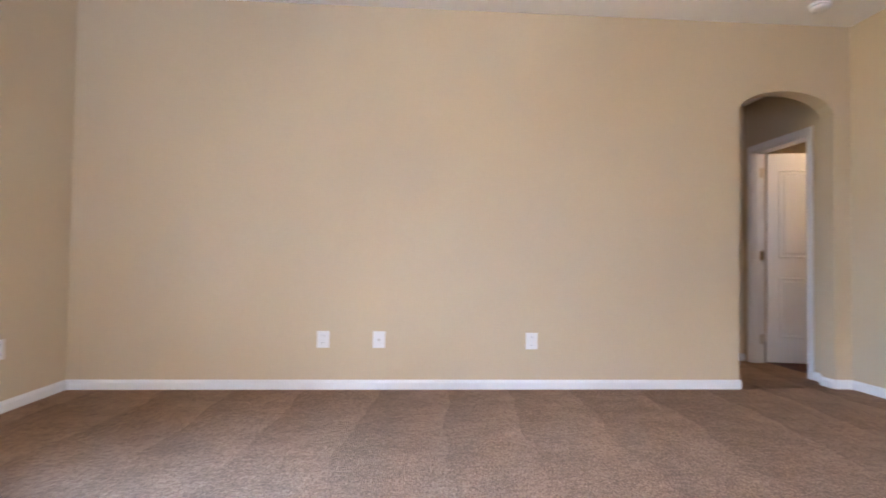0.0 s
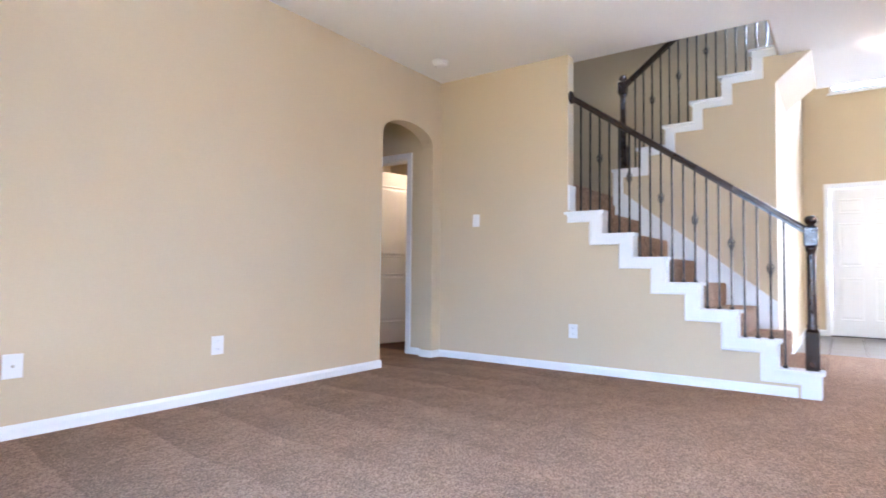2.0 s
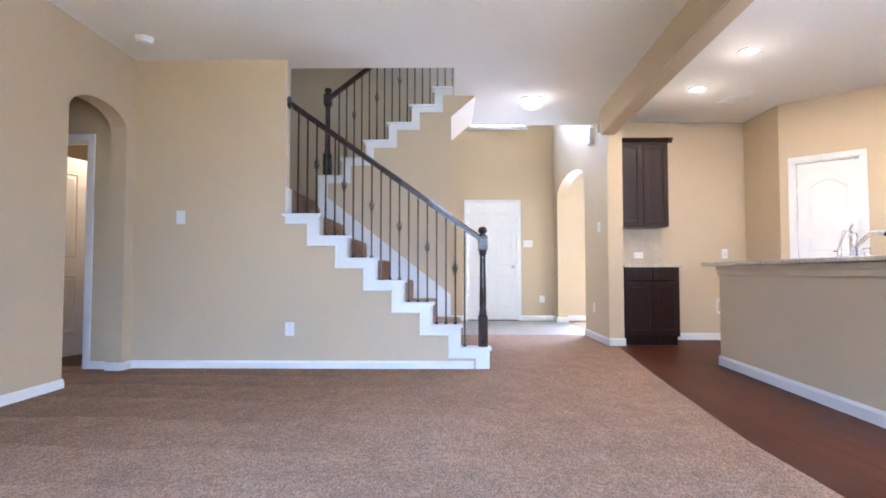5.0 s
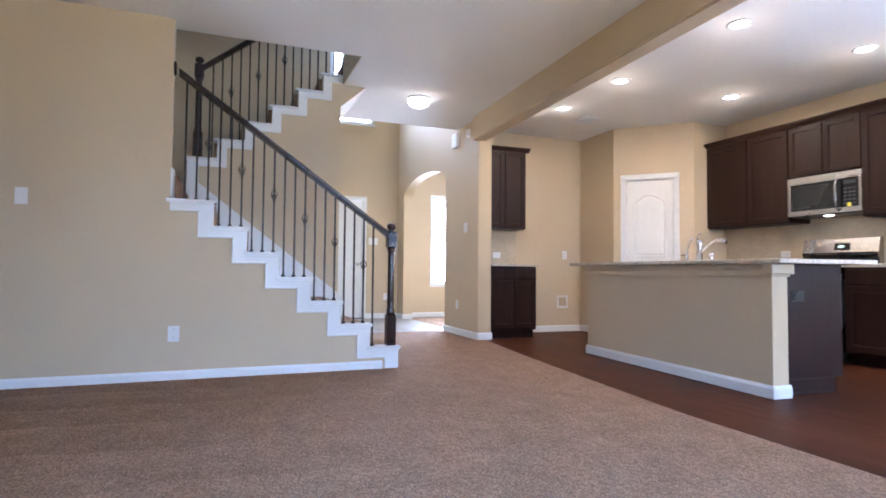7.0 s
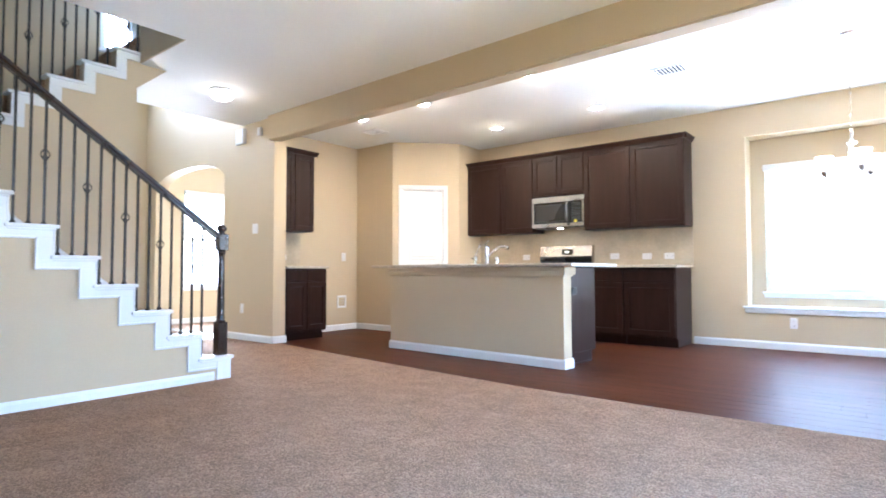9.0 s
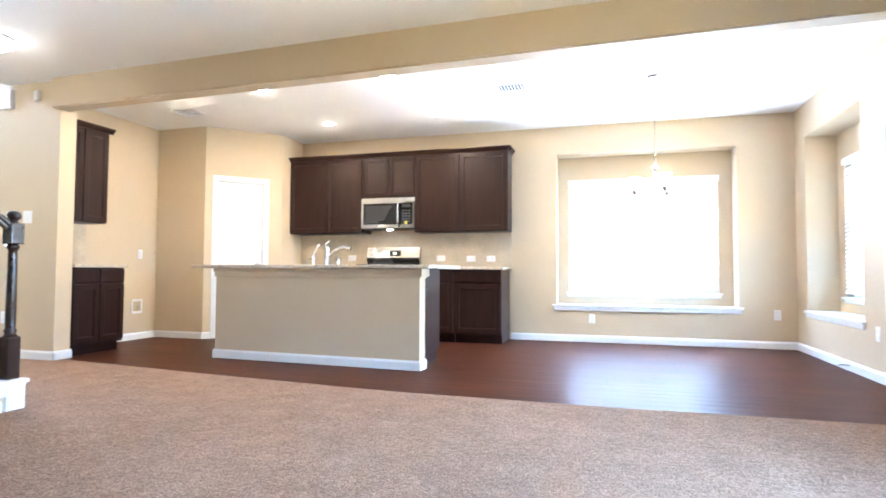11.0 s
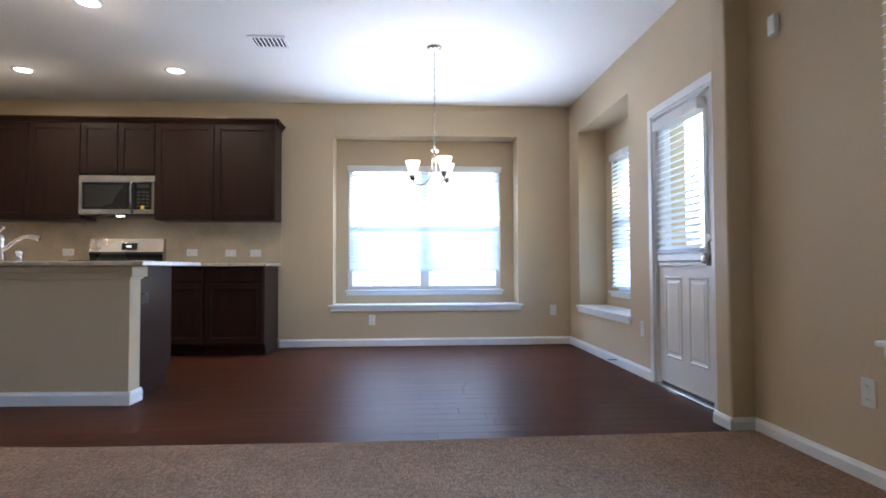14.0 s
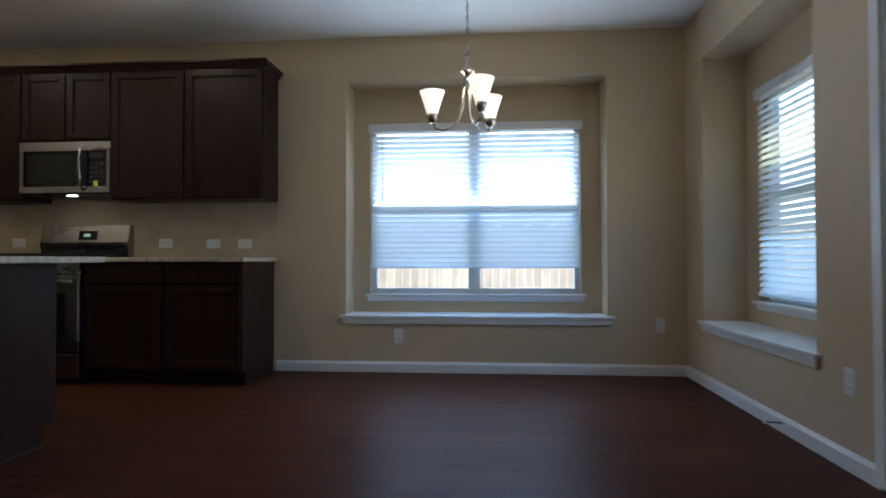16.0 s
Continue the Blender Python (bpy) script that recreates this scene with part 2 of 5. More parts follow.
def lathe(bm, profile, centre=(0, 0, 0), n=24, m=None):
    """A profile of (radius, height) turned round z."""
    rings = []
    for r, z in profile:
        rings.append([bm.verts.new((centre[0] + r * math.cos(2 * math.pi * i / n), centre[1] + r * math.sin(2 * math.pi * i / n), centre[2] + z)) for i in range(n)])
    for a, b in zip(rings, rings[1:]):
        for i in range(n):
            f = bm.faces.new((a[i], a[(i + 1) % n], b[(i + 1) % n], b[i]))
            f.smooth = True
    bm.faces.new(rings[0][::-1])
    bm.faces.new(rings[-1])
    if m is not None:
        bmesh.ops.transform(bm, matrix=m, verts=[v for ring in rings for v in ring])
    return bm


def tube(bm, points, radius, n=8):
    """A round bar along points."""
    pts = [Vector(p) for p in points]
    rings = []
    for i, p in enumerate(pts):
        d = (pts[min(i + 1, len(pts) - 1)] - pts[max(i - 1, 0)]).normalized()
        side = d.cross(Vector((0, 0, 1))) if abs(d.z) < 0.95 else d.cross(Vector((1, 0, 0)))
        side.normalize()
        up = side.cross(d)
        r = radius[i] if isinstance(radius, (list, tuple)) else radius
        rings.append([bm.verts.new(p + r * (math.cos(2 * math.pi * k / n) * side + math.sin(2 * math.pi * k / n) * up)) for k in range(n)])
    for a, b in zip(rings, rings[1:]):
        for k in range(n):
            f = bm.faces.new((a[k], b[k], b[(k + 1) % n], a[(k + 1) % n]))
            f.smooth = True
    bm.faces.new(rings[0])
    bm.faces.new(rings[-1][::-1])
    return bm


def mesh_of(name, bm, material):
    bmesh.ops.recalc_face_normals(bm, faces=bm.faces[:])
    me = bpy.data.meshes.new(name)
    bm.to_mesh(me)
    bm.free()
    me.materials.append(material)
    return me


def part(name, bm, material, parent=None, label=""):
    ob = new(name, mesh_of(name, bm, material))
    ob.parent = parent
    if label:
        ob["label"] = label
    return ob


def setting(name, bm, material, label, category):
    return tagged(part(name, bm, material), label, category, kind="structure")


def thing(name, label, category, at=(0, 0, 0), turn=0.0, group=""):
    e = new(name)
    e.empty_display_size = 0.1
    e.matrix_world = pose(*at, 0, 0, turn)
    return tagged(e, label, category, group)


def arc(cx, rx, z0, rise, n=14):
    """Points over an arch from left to right."""
    return [(cx - rx * math.cos(math.pi * i / n), z0 + rise * math.sin(math.pi * i / n)) for i in range(n + 1)]




def beam_y(x):
    """The north face of the beam between living room and kitchen."""
    return 0.238 - 0.034 * (x + 1.2)


# ---- floors ----
HALL_EDGE = -0.245
EDGE_WEST, EDGE_EAST = (WEST, 0.25), (5.84, -0.16)


def edge_y(x):
    return EDGE_WEST[1] + (EDGE_EAST[1] - EDGE_WEST[1]) * (x - EDGE_WEST[0]) / (EDGE_EAST[0] - EDGE_WEST[0])


bm = bmesh.new()
prism(bm, [(WEST - 0.1, edge_y(WEST - 0.1), 0), (0.9, 0.29, 0), (2.2, 0.27, 0), (3.9, 0.09, 0), (EDGE_EAST[0], EDGE_EAST[1], 0), (5.84, -0.07, 0), (6.95, -0.07, 0), (6.95, 1.72, 0), (5.29, 1.72, 0), (5.29, 4.6, 0), (WEST - 0.1, 4.6, 0)], (0, 0, -0.06))
setting("floor_carpet", bm, CARPET, "beige-brown cut-pile carpet with vacuum tracks over the living room", "carpet")
setting("floor_study", block(6.5, -3.6, -0.06, 9.3, HALL_EDGE, 0.0), CARPET, "beige-brown carpet in the front room behind the arch", "carpet")
setting("floor_hall_vestibule", block(3.2, 4.55, -0.05, 4.36, 5.8, 0.0), CARPET, "beige-brown carpet in the small vestibule", "carpet")
setting("floor_bath", block(4.36, 4.62, -0.05, 6.6, 7.2, -0.002), WOOD_FLOOR, "dark wood floor in the side room", "floor")
# ---- ground outside ----
setting("ground", block(-60, -60, -0.6, 60, 60, -0.35), LAWN, "dry green lawn around the house", "lawn")


# ---- walls ----
def wall_along_x(bm, y0, y1, x0, x1, z0, z1, holes=()):
    """A wall between two faces, with rectangular holes (x0, x1, z0, z1), left to right."""
    x = x0
    for a, b, c, d in sorted(holes):
        cuboid(bm, x, y0, z0, a, y1, z1)
        if c > z0:
            cuboid(bm, a, y0, z0, b, y1, c)
        if d < z1:
            cuboid(bm, a, y0, d, b, y1, z1)
        x = b
    cuboid(bm, x, y0, z0, x1, y1, z1)
    return bm


def wall_along_y(bm, x0, x1, y0, y1, z0, z1, holes=()):
    y = y0
    for a, b, c, d in sorted(holes):
        cuboid(bm, x0, y, z0, x1, a, z1)
        if c > z0:
            cuboid(bm, x0, a, z0, x1, b, c)
        if d < z1:
            cuboid(bm, x0, a, d, x1, b, z1)
        y = b
    cuboid(bm, x0, y, z0, x1, y1, z1)
    return bm


# north wall with the small arched opening
ARCH = (3.405, 4.14, 2.035, 0.165)
bm = bmesh.new()
cuboid(bm, WEST - 0.4, NORTH, -0.05, ARCH[0], NORTH + 0.14, H + 0.2)
cuboid(bm, ARCH[1], NORTH, -0.05, EAST_STAIR + 0.12, NORTH + 0.14, H + 0.2)
outline = [(x, NORTH, z) for x, z in arc((ARCH[0] + ARCH[1]) / 2, (ARCH[1] - ARCH[0]) / 2, ARCH[2], ARCH[3])]
outline += [(ARCH[1], NORTH, H + 0.2), (ARCH[0], NORTH, H + 0.2)]
prism(bm, outline, (0, 0.14, 0))
setting("wall_north", bm, WALL, "tan painted living room wall with a small arched opening", "wall")

# vestibule behind the arch
bm = bmesh.new()
cuboid(bm, 3.2, 5.74, 0, 4.33, 5.86, H)
cuboid(bm, 3.14, NORTH + 0.14, 0, 3.26, 5.86, H)
setting("wall_vestibule", bm, WALL, "tan painted walls of the vestibule behind the arch", "wall")
SIDE_DOOR = (4.88, 5.62, 1.975)
bm = bmesh.new()
wall_along_y(bm, 4.22, 4.33, NORTH + 0.14, 5.74, 0, H, [(SIDE_DOOR[0], SIDE_DOOR[1], 0, SIDE_DOOR[2])])
setting("wall_vestibule_east", bm, WALL, "tan painted vestibule wall with a doorway", "wall")
setting("ceiling_vestibule", block(3.14, NORTH + 0.14, 2.45, 4.33, 5.86, 2.55), WHITE_CEILING, "white painted vestibule ceiling", "ceiling")
bm = bmesh.new()
cuboid(bm, 4.33, 4.62, 0, 6.6, 4.72, H)
cuboid(bm, 6.5, 4.72, 0, 6.6, 7.2, H)
cuboid(bm, 4.33, 7.1, 0, 6.5, 7.2, H)
cuboid(bm, 4.23, 5.86, 0, 4.33, 7.2, H)
setting("wall_side_room", bm, WALL, "tan painted walls of the side room", "wall")
setting("ceiling_side_room", block(4.23, 4.62, H - 0.2, 6.6, 7.2, H - 0.1), WHITE_CEILING, "white ceiling of the side room", "ceiling")

# west wall: living window, patio door and window niche
LIVING_WINDOW = (1.10, 2.90, 0.58, 2.0)
PATIO = (-0.965, -0.145, 2.0)
SIDE_NICHE = (-2.80, -1.43, 0.44, 2.33)
SIDE_WINDOW = (-2.62, -1.62, 0.62, 2.03)
bm = bmesh.new()
wall_along_y(bm, WEST - 0.14, WEST, SOUTH - 0.45, NORTH + 0.14, -0.3, H + 0.2,
             [(SIDE_NICHE[0], SIDE_NICHE[1], SIDE_NICHE[2], SIDE_NICHE[3]), (PATIO[0], PATIO[1], -0.02, PATIO[2]), LIVING_WINDOW])
nx = WEST - 0.30
cuboid(bm, nx, SIDE_NICHE[0] - 0.1, 0.3, WEST - 0.14, SIDE_NICHE[0], 2.5)
cuboid(bm, nx, SIDE_NICHE[1], 0.3, WEST - 0.14, SIDE_NICHE[1] + 0.1, 2.5)
cuboid(bm, nx, SIDE_NICHE[0], SIDE_NICHE[3], WEST - 0.14, SIDE_NICHE[1], 2.5)
cuboid(bm, nx, SIDE_NICHE[0], 0.3, WEST - 0.14, SIDE_NICHE[1], SIDE_NICHE[2])
wall_along_y(bm, nx - 0.14, nx, SIDE_NICHE[0] - 0.1, SIDE_NICHE[1] + 0.1, 0.3, 2.5, [SIDE_WINDOW])
setting("wall_west", bm, WALL, "tan painted outer wall with windows, a niche and the patio door", "wall")
# short wall stub that carries the beam
bm = bmesh.new()
cuboid(bm, WEST - 0.01, beam_y(-1.2) - 0.145, 0, -1.17, beam_y(-1.2), H + 0.05, 0.012)
setting("wall_stub_west", bm, WALL, "tan painted wall stub with rounded corners under the beam", "wall")

# south wall with the window niche, kitchen part
NICHE = (-0.705, 1.365, 0.435, 2.35)
WINDOW = (-0.548, 1.224, 0.61, 2.04)
ny = SOUTH - 0.27
bm = bmesh.new()
wall_along_x(bm, SOUTH - 0.14, SOUTH, WEST - 0.45, 6.6, -0.3, H + 0.2, [NICHE])
cuboid(bm, NICHE[0] - 0.1, ny, 0.3, NICHE[0], SOUTH - 0.14, 2.5)
cuboid(bm, NICHE[1], ny, 0.3, NICHE[1] + 0.1, SOUTH - 0.14, 2.5)
cuboid(bm, NICHE[0], ny, NICHE[3], NICHE[1], SOUTH - 0.14, 2.5)
cuboid(bm, NICHE[0], ny, 0.3, NICHE[1], SOUTH - 0.14, NICHE[2])
wall_along_x(bm, ny - 0.14, ny, NICHE[0] - 0.1, NICHE[1] + 0.1, 0.3, 2.5, [WINDOW])
setting("wall_south", bm, WALL, "tan painted dining and kitchen wall with a deep window niche", "wall")

# pantry corner and kitchen east wall
P1, P2, P3 = (5.66, -1.93), (4.98, -2.61), (4.98, SOUTH)
setting("wall_kitchen_east", block(EAST_KITCHEN, -3.3, -0.05, EAST_KITCHEN + 0.12, -0.24, H + 0.2), WALL, "tan painted kitchen wall beside the hall", "wall")
setting("wall_pantry_north", block(P1[0], P1[1] - 0.1, 0, EAST_KITCHEN, P1[1], H + 0.1), WALL, "tan painted pantry wall facing the hall side", "wall")
setting("wall_pantry_west", block(P2[0], SOUTH, 0, P2[0] + 0.1, P2[1], H + 0.1), WALL, "tan painted pantry wall beside the cabinets", "wall")
DIAG = (Vector((*P1, 0)), Vector((*P2, 0)))
along = (DIAG[1] - DIAG[0]).normalized()
inward = Vector((along.y, -along.x, 0))
if inward.x > 0:
    inward = -inward
DOOR_S0, DOOR_S1, DOOR_TOP = 0.145, 0.735, 2.025
bm = bmesh.new()
span = (DIAG[1] - DIAG[0]).length
for a, b, z0, z1 in ((0, DOOR_S0, 0, H + 0.1), (DOOR_S0, DOOR_S1, DOOR_TOP, H + 0.1), (DOOR_S1, span, 0, H + 0.1)):
    p, q = DIAG[0] + along * a, DIAG[0] + along * b
    prism(bm, [(p.x, p.y, z0), (q.x, q.y, z0), (q.x, q.y, z1), (p.x, p.y, z1)], -inward * 0.11)
setting("wall_pantry", bm, WALL, "tan painted diagonal pantry wall", "wall")

# beam over the carpet edge
BEAM_Z = 2.41
bm = bmesh.new()
prism(bm, [(WEST, beam_y(WEST), BEAM_Z), (5.86, beam_y(5.86), BEAM_Z), (5.86, beam_y(5.86) - 0.165, BEAM_Z), (WEST, beam_y(WEST) - 0.165, BEAM_Z)], (0, 0, H + 0.05 - BEAM_Z))
bmesh.ops.bevel(bm, geom=[e for e in bm.edges if abs(e.verts[0].co.z - BEAM_Z) < 1e-4 and abs(e.verts[1].co.z - BEAM_Z) < 1e-4], offset=0.012, segments=3, affect="EDGES")
setting("ceiling_beam", bm, WALL, "tan painted drop beam between living room and kitchen", "beam")

# hall wall with the big arch towards the front room
HALL_Y = -0.07
BIG = (6.92, 8.86, 2.08, 0.25)
bm = bmesh.new()
cuboid(bm, 5.82, HALL_Y - 0.17, -0.05, BIG[0], HALL_Y, H + 0.2)
cuboid(bm, BIG[1], HALL_Y - 0.17, -0.05, 9.3, HALL_Y, H + 0.2)
outline = [(x, HALL_Y, z) for x, z in arc((BIG[0] + BIG[1]) / 2, (BIG[1] - BIG[0]) / 2, BIG[2], BIG[3], 20)]
outline += [(BIG[1], HALL_Y, H + 0.2), (BIG[0], HALL_Y, H + 0.2)]
prism(bm, outline, (0, -0.17, 0))
cuboid(bm, 6.5, HALL_Y - 0.17, H + 0.2, 9.3, HALL_Y, 5.5)
setting("wall_hall_south", bm, WALL, "tan painted hall wall with a wide arched opening", "wall")

# foyer: front wall with door and windows, stair side wall, study walls
FRONT = 9.2
bm = bmesh.new()
wall_along_y(bm, FRONT, FRONT + 0.16, -3.7, 2.2, -0.3, 3.0, [(-2.2, -0.68, 0.58, 2.2), (0.56, 1.43, 0, 2.04)])
wall_along_y(bm, FRONT, FRONT + 0.16, -3.7, 2.2, 3.0, 5.5, [(0.40, 1.40, 3.36, 4.8)])
setting("wall_front_lower", bm, WALL, "tan painted front wall of the house", "wall")
bm = bmesh.new()
cuboid(bm, 5.391, 1.72, 0, 9.3, 1.84, 2.47)
cuboid(bm, 6.38, 1.72, 2.47, 9.3, 1.84, 5.5)
setting("wall_foyer_north", bm, WALL, "tan painted foyer wall under the upper stairs", "wall")
bm = bmesh.new()
cuboid(bm, EAST_KITCHEN + 0.12, -3.7, 0, 9.3, -3.56, H)
setting("wall_study", bm, WALL, "tan painted wall of the front room", "wall")
setting("ceiling_study", block(EAST_KITCHEN + 0.1, -3.7, H, 9.3, HALL_Y - 0.17, H + 0.1), WHITE_CEILING, "white ceiling of the front room", "ceiling")
setting("ceiling_foyer", block(5.0, -0.3, 5.4, 9.4, 2.0, 5.5), WHITE_CEILING, "high white ceiling of the two-storey foyer", "ceiling")

# ceilings
HOLE = (4.47, 1.69)
bm = bmesh.new()
cuboid(bm, WEST - 0.2, SOUTH - 0.3, H, HOLE[0], NORTH + 0.2, H + 0.3)
cuboid(bm, HOLE[0], SOUTH - 0.3, H, 6.5, HOLE[1] - 0.22, H + 0.3)
cuboid(bm, HOLE[0], HOLE[1] - 0.22, H, 5.29, HOLE[1], H + 0.3)
setting("ceiling", bm, WHITE_CEILING, "white painted ceiling with a stairwell opening", "ceiling")
bm = bmesh.new()
cuboid(bm, HOLE[0] + 0.002, HOLE[1], H + 0.004, 5.29, HOLE[1] + 0.012, 3.02)
setting("trim_stairwell", bm, WALL, "tan painted edge of the stairwell opening", "wall edge")

# stairwell walls
bm = bmesh.new()
cuboid(bm, EAST_STAIR, 3.17, -0.05, EAST_STAIR + 0.12, NORTH, H + 0.02, 0.0)
setting("wall_stair_west", bm, WALL, "tan painted wall beside the stairs", "wall")
bm = bmesh.new()
cuboid(bm, EAST_STAIR + 0.12, 4.42, 0, 6.4, 4.54, 5.4)
wall_along_y(bm, 6.30, 6.42, 1.2, 4.42, 2.72, 5.4, [(1.30, 1.66, 3.1, 4.2)])
cuboid(bm, 6.30, 1.84, 0, 6.42, 4.42, 2.72)
cuboid(bm, 4.2, -0.3, 3.02, 4.3, 4.54, 5.4)
cuboid(bm, 4.2, -0.4, 3.02, 6.4, -0.3, 5.4)
cuboid(bm, 6.30, -0.4, 2.99, 6.42, 1.2, 5.4)
setting("wall_stairwell_upper", bm, WALL, "tan painted upper stairwell walls", "wall")
setting("ceiling_upper", block(4.1, -0.4, 5.4, 6.5, 4.6, 5.5), WHITE_CEILING, "white upper landing ceiling", "ceiling")
setting("floor_upper", block(4.3, -0.3, 3.0, 6.3, HOLE[1] - 0.22, 3.02), CARPET, "beige-brown carpet of the upper landing", "carpet")

# unseen roof slab added over the kitchen side; closes the place to sun above
setting("roof", block(-2.2, -4.2, 5.6, 10.2, 7.6, 5.7), SHINGLE, "unseen grey roof slab that keeps the sun out", "roof")


# ---- baseboards ----
def board_along(bm, p, q, out, height=0.085, thick=0.014):
    """A baseboard from p to q on a wall, out pointing into the room, with a sloped top edge."""
    p, q, o = Vector((*p, 0)), Vector((*q, 0)), Vector((*out, 0))
    d = q - p
    sec = [(0, 0), (thick, 0), (thick, height - 0.02), (thick * 0.45, height - 0.006), (thick * 0.3, height), (0, height)]
    a = [p + o * s + Vector((0, 0, z)) for s, z in sec]
    return prism(bm, a, d)


BOARDS = [
    ((WEST, NORTH), (ARCH[0] + 0.012, NORTH), (0, -1)), ((ARCH[1], NORTH), (EAST_STAIR, NORTH), (0, -1)),
    ((ARCH[1], NORTH), (ARCH[1], NORTH + 0.14), (-1, 0)), ((ARCH[0], NORTH), (ARCH[0], NORTH + 0.14), (1, 0)),
    ((3.26, 5.74), (4.22, 5.74), (0, -1)), ((4.22, NORTH + 0.14), (4.22, SIDE_DOOR[0] - 0.06), (-1, 0)),
    ((EAST_STAIR, NORTH), (EAST_STAIR, 1.53), (-1, 0)),
    ((WEST, NORTH), (WEST, beam_y(-1.2)), (1, 0)), ((WEST, beam_y(-1.2)), (-1.156, beam_y(-1.2)), (0, 1)), ((-1.17, beam_y(-1.2) + 0.014), (-1.17, beam_y(-1.2) - 0.159), (1, 0)),
    ((WEST, PATIO[0] - 0.06), (WEST, SOUTH), (1, 0)), ((WEST, SOUTH), (1.94, SOUTH), (0, 1)),
    ((EAST_KITCHEN, -0.88), (EAST_KITCHEN, P1[1]), (-1, 0)), ((EAST_KITCHEN, P1[1]), (P1[0], P1[1]), (0, 1)),
    ((5.82, HALL_Y + 0.014), (5.82, HALL_Y - 0.184), (-1, 0)), ((5.806, HALL_Y), (BIG[0] + 0.014, HALL_Y), (0, 1)),
    ((BIG[1], HALL_Y), (FRONT, HALL_Y), (0, 1)), ((FRONT, HALL_Y), (FRONT, 0.503), (-1, 0)), ((FRONT, 1.487), (FRONT, 1.72), (-1, 0)),
    ((BIG[1], HALL_Y), (BIG[1], HALL_Y - 0.17), (-1, 0)), ((FRONT, -0.24), (FRONT, -3.56), (-1, 0)), ((5.4, 1.72), (FRONT, 1.72), (0, -1)),
]
for p, q, o in BOARDS:
    carpeted = max(p[1], q[1]) > 0.2 and min(p[0], q[0]) < 5
    setting("baseboard", board_along(bmesh.new(), p, q, o, 0.066 if carpeted else 0.085), TRIM, "white painted baseboard along the wall", "baseboard")
for a, b in ((0.0, DOOR_S0 - 0.057), (DOOR_S1 + 0.057, span)):
    p, q = DIAG[0] + along * a, DIAG[0] + along * b
    setting("baseboard", board_along(bmesh.new(), (p.x, p.y), (q.x, q.y), (inward.x, inward.y)), TRIM, "white painted baseboard along the pantry wall", "baseboard")


# ---- windows, blinds ----
def window_with_blind(name, centre, turn, width, z0, z1, label, sashes=2, blind_bottom=None, tilt=28.0, stool=True, outside=0.06, rail=True):
    """A vinyl window and its slatted blind; local x along the wall, local y into the room, origin on the wall's room face at floor height."""
    w = thing(name, label, "window", (*centre, 0), turn)
    w["kind"] = "structure"
    hw = width / 2
    bm = bmesh.new()
    for x0, x1, a, b in ((-hw, -hw + 0.045, z0, z1), (hw - 0.045, hw, z0, z1), (-hw + 0.045, hw - 0.045, z0, z0 + 0.045), (-hw + 0.045, hw - 0.045, z1 - 0.045, z1)):
        cuboid(bm, x0, -outside - 0.06, a, x1, -outside, b)
    part("window_frame", bm, VINYL, w)
    step = width / sashes
    for k in range(1, sashes):
        part("mullion", block(-hw + k * step - 0.05, -outside - 0.058, z0 + 0.045, -hw + k * step + 0.05, -outside + 0.002, z1 - 0.045), VINYL, w)
    zm = (z0 + z1) / 2
    for k in range(sashes):
        a, b = -hw + k * step + 0.05, -hw + (k + 1) * step - 0.05
        if rail:
            part("meeting_rail", block(a, -outside - 0.05, zm - 0.022, b, -outside - 0.005, zm + 0.022), VINYL, w)
        g = part("pane", block(a, -outside - 0.034, z0 + 0.04, b, -outside - 0.03, z1 - 0.04), GLASS, w)
        g.visible_shadow = False
    if stool:
        bm = block(-hw - 0.035, -outside, z0 - 0.022, hw + 0.035, 0.045, z0, 0.006)
        part("window_sill", bm, TRIM, w)
        part("apron", block(-hw - 0.02, 0.001, z0 - 0.062, hw + 0.02, 0.018, z0 - 0.022, 0.004), TRIM, w)
    # blind
    bb = z0 + 0.02 if blind_bottom is None else blind_bottom
    part("valance", block(-hw - 0.012, -0.035, z1 - 0.055, hw + 0.012, 0.028, z1 + 0.012, 0.006), TRIM, w)
    n = int((z1 - 0.06 - bb) / 0.044)
    slat = bmesh.new()
    sec = [(-0.025, -0.0012), (0, 0.0022), (0.025, -0.0012), (0.025, 0.0012), (0, 0.0048), (-0.025, 0.0012)]
    ca, sa = math.cos(radians(tilt)), math.sin(radians(tilt))
    prism(slat, [(-hw + 0.012, -0.004 + y * ca - z * sa, y * sa + z * ca) for y, z in sec], (2 * hw - 0.024, 0, 0))
    me = mesh_of("slat", slat, BLIND)
    for i in range(n):
        s = new("slat", me)
        s.parent = w
        s.location = (0, 0, bb + 0.03 + i * (z1 - 0.06 - bb - 0.03) / n)
    part("bottom_rail", block(-hw + 0.01, -0.026, bb - 0.006, hw - 0.01, 0.02, bb + 0.012, 0.004), BLIND, w)
    for k in range(3 if width > 1.2 else 2):
        x = -hw + 0.12 + k * (width - 0.24) / (2 if width > 1.2 else 1)
        part("ladder_cord", block(x - 0.0015, 0.021, bb, x + 0.0015, 0.023, z1 - 0.05), BLIND, w)
    bm = tube(bmesh.new(), [(hw - 0.11, 0.034, z1 - 0.06), (hw - 0.11, 0.036, z1 - 0.66)], 0.0045, 6)
    part("tilt_wand", bm, VINYL, w)
    return w


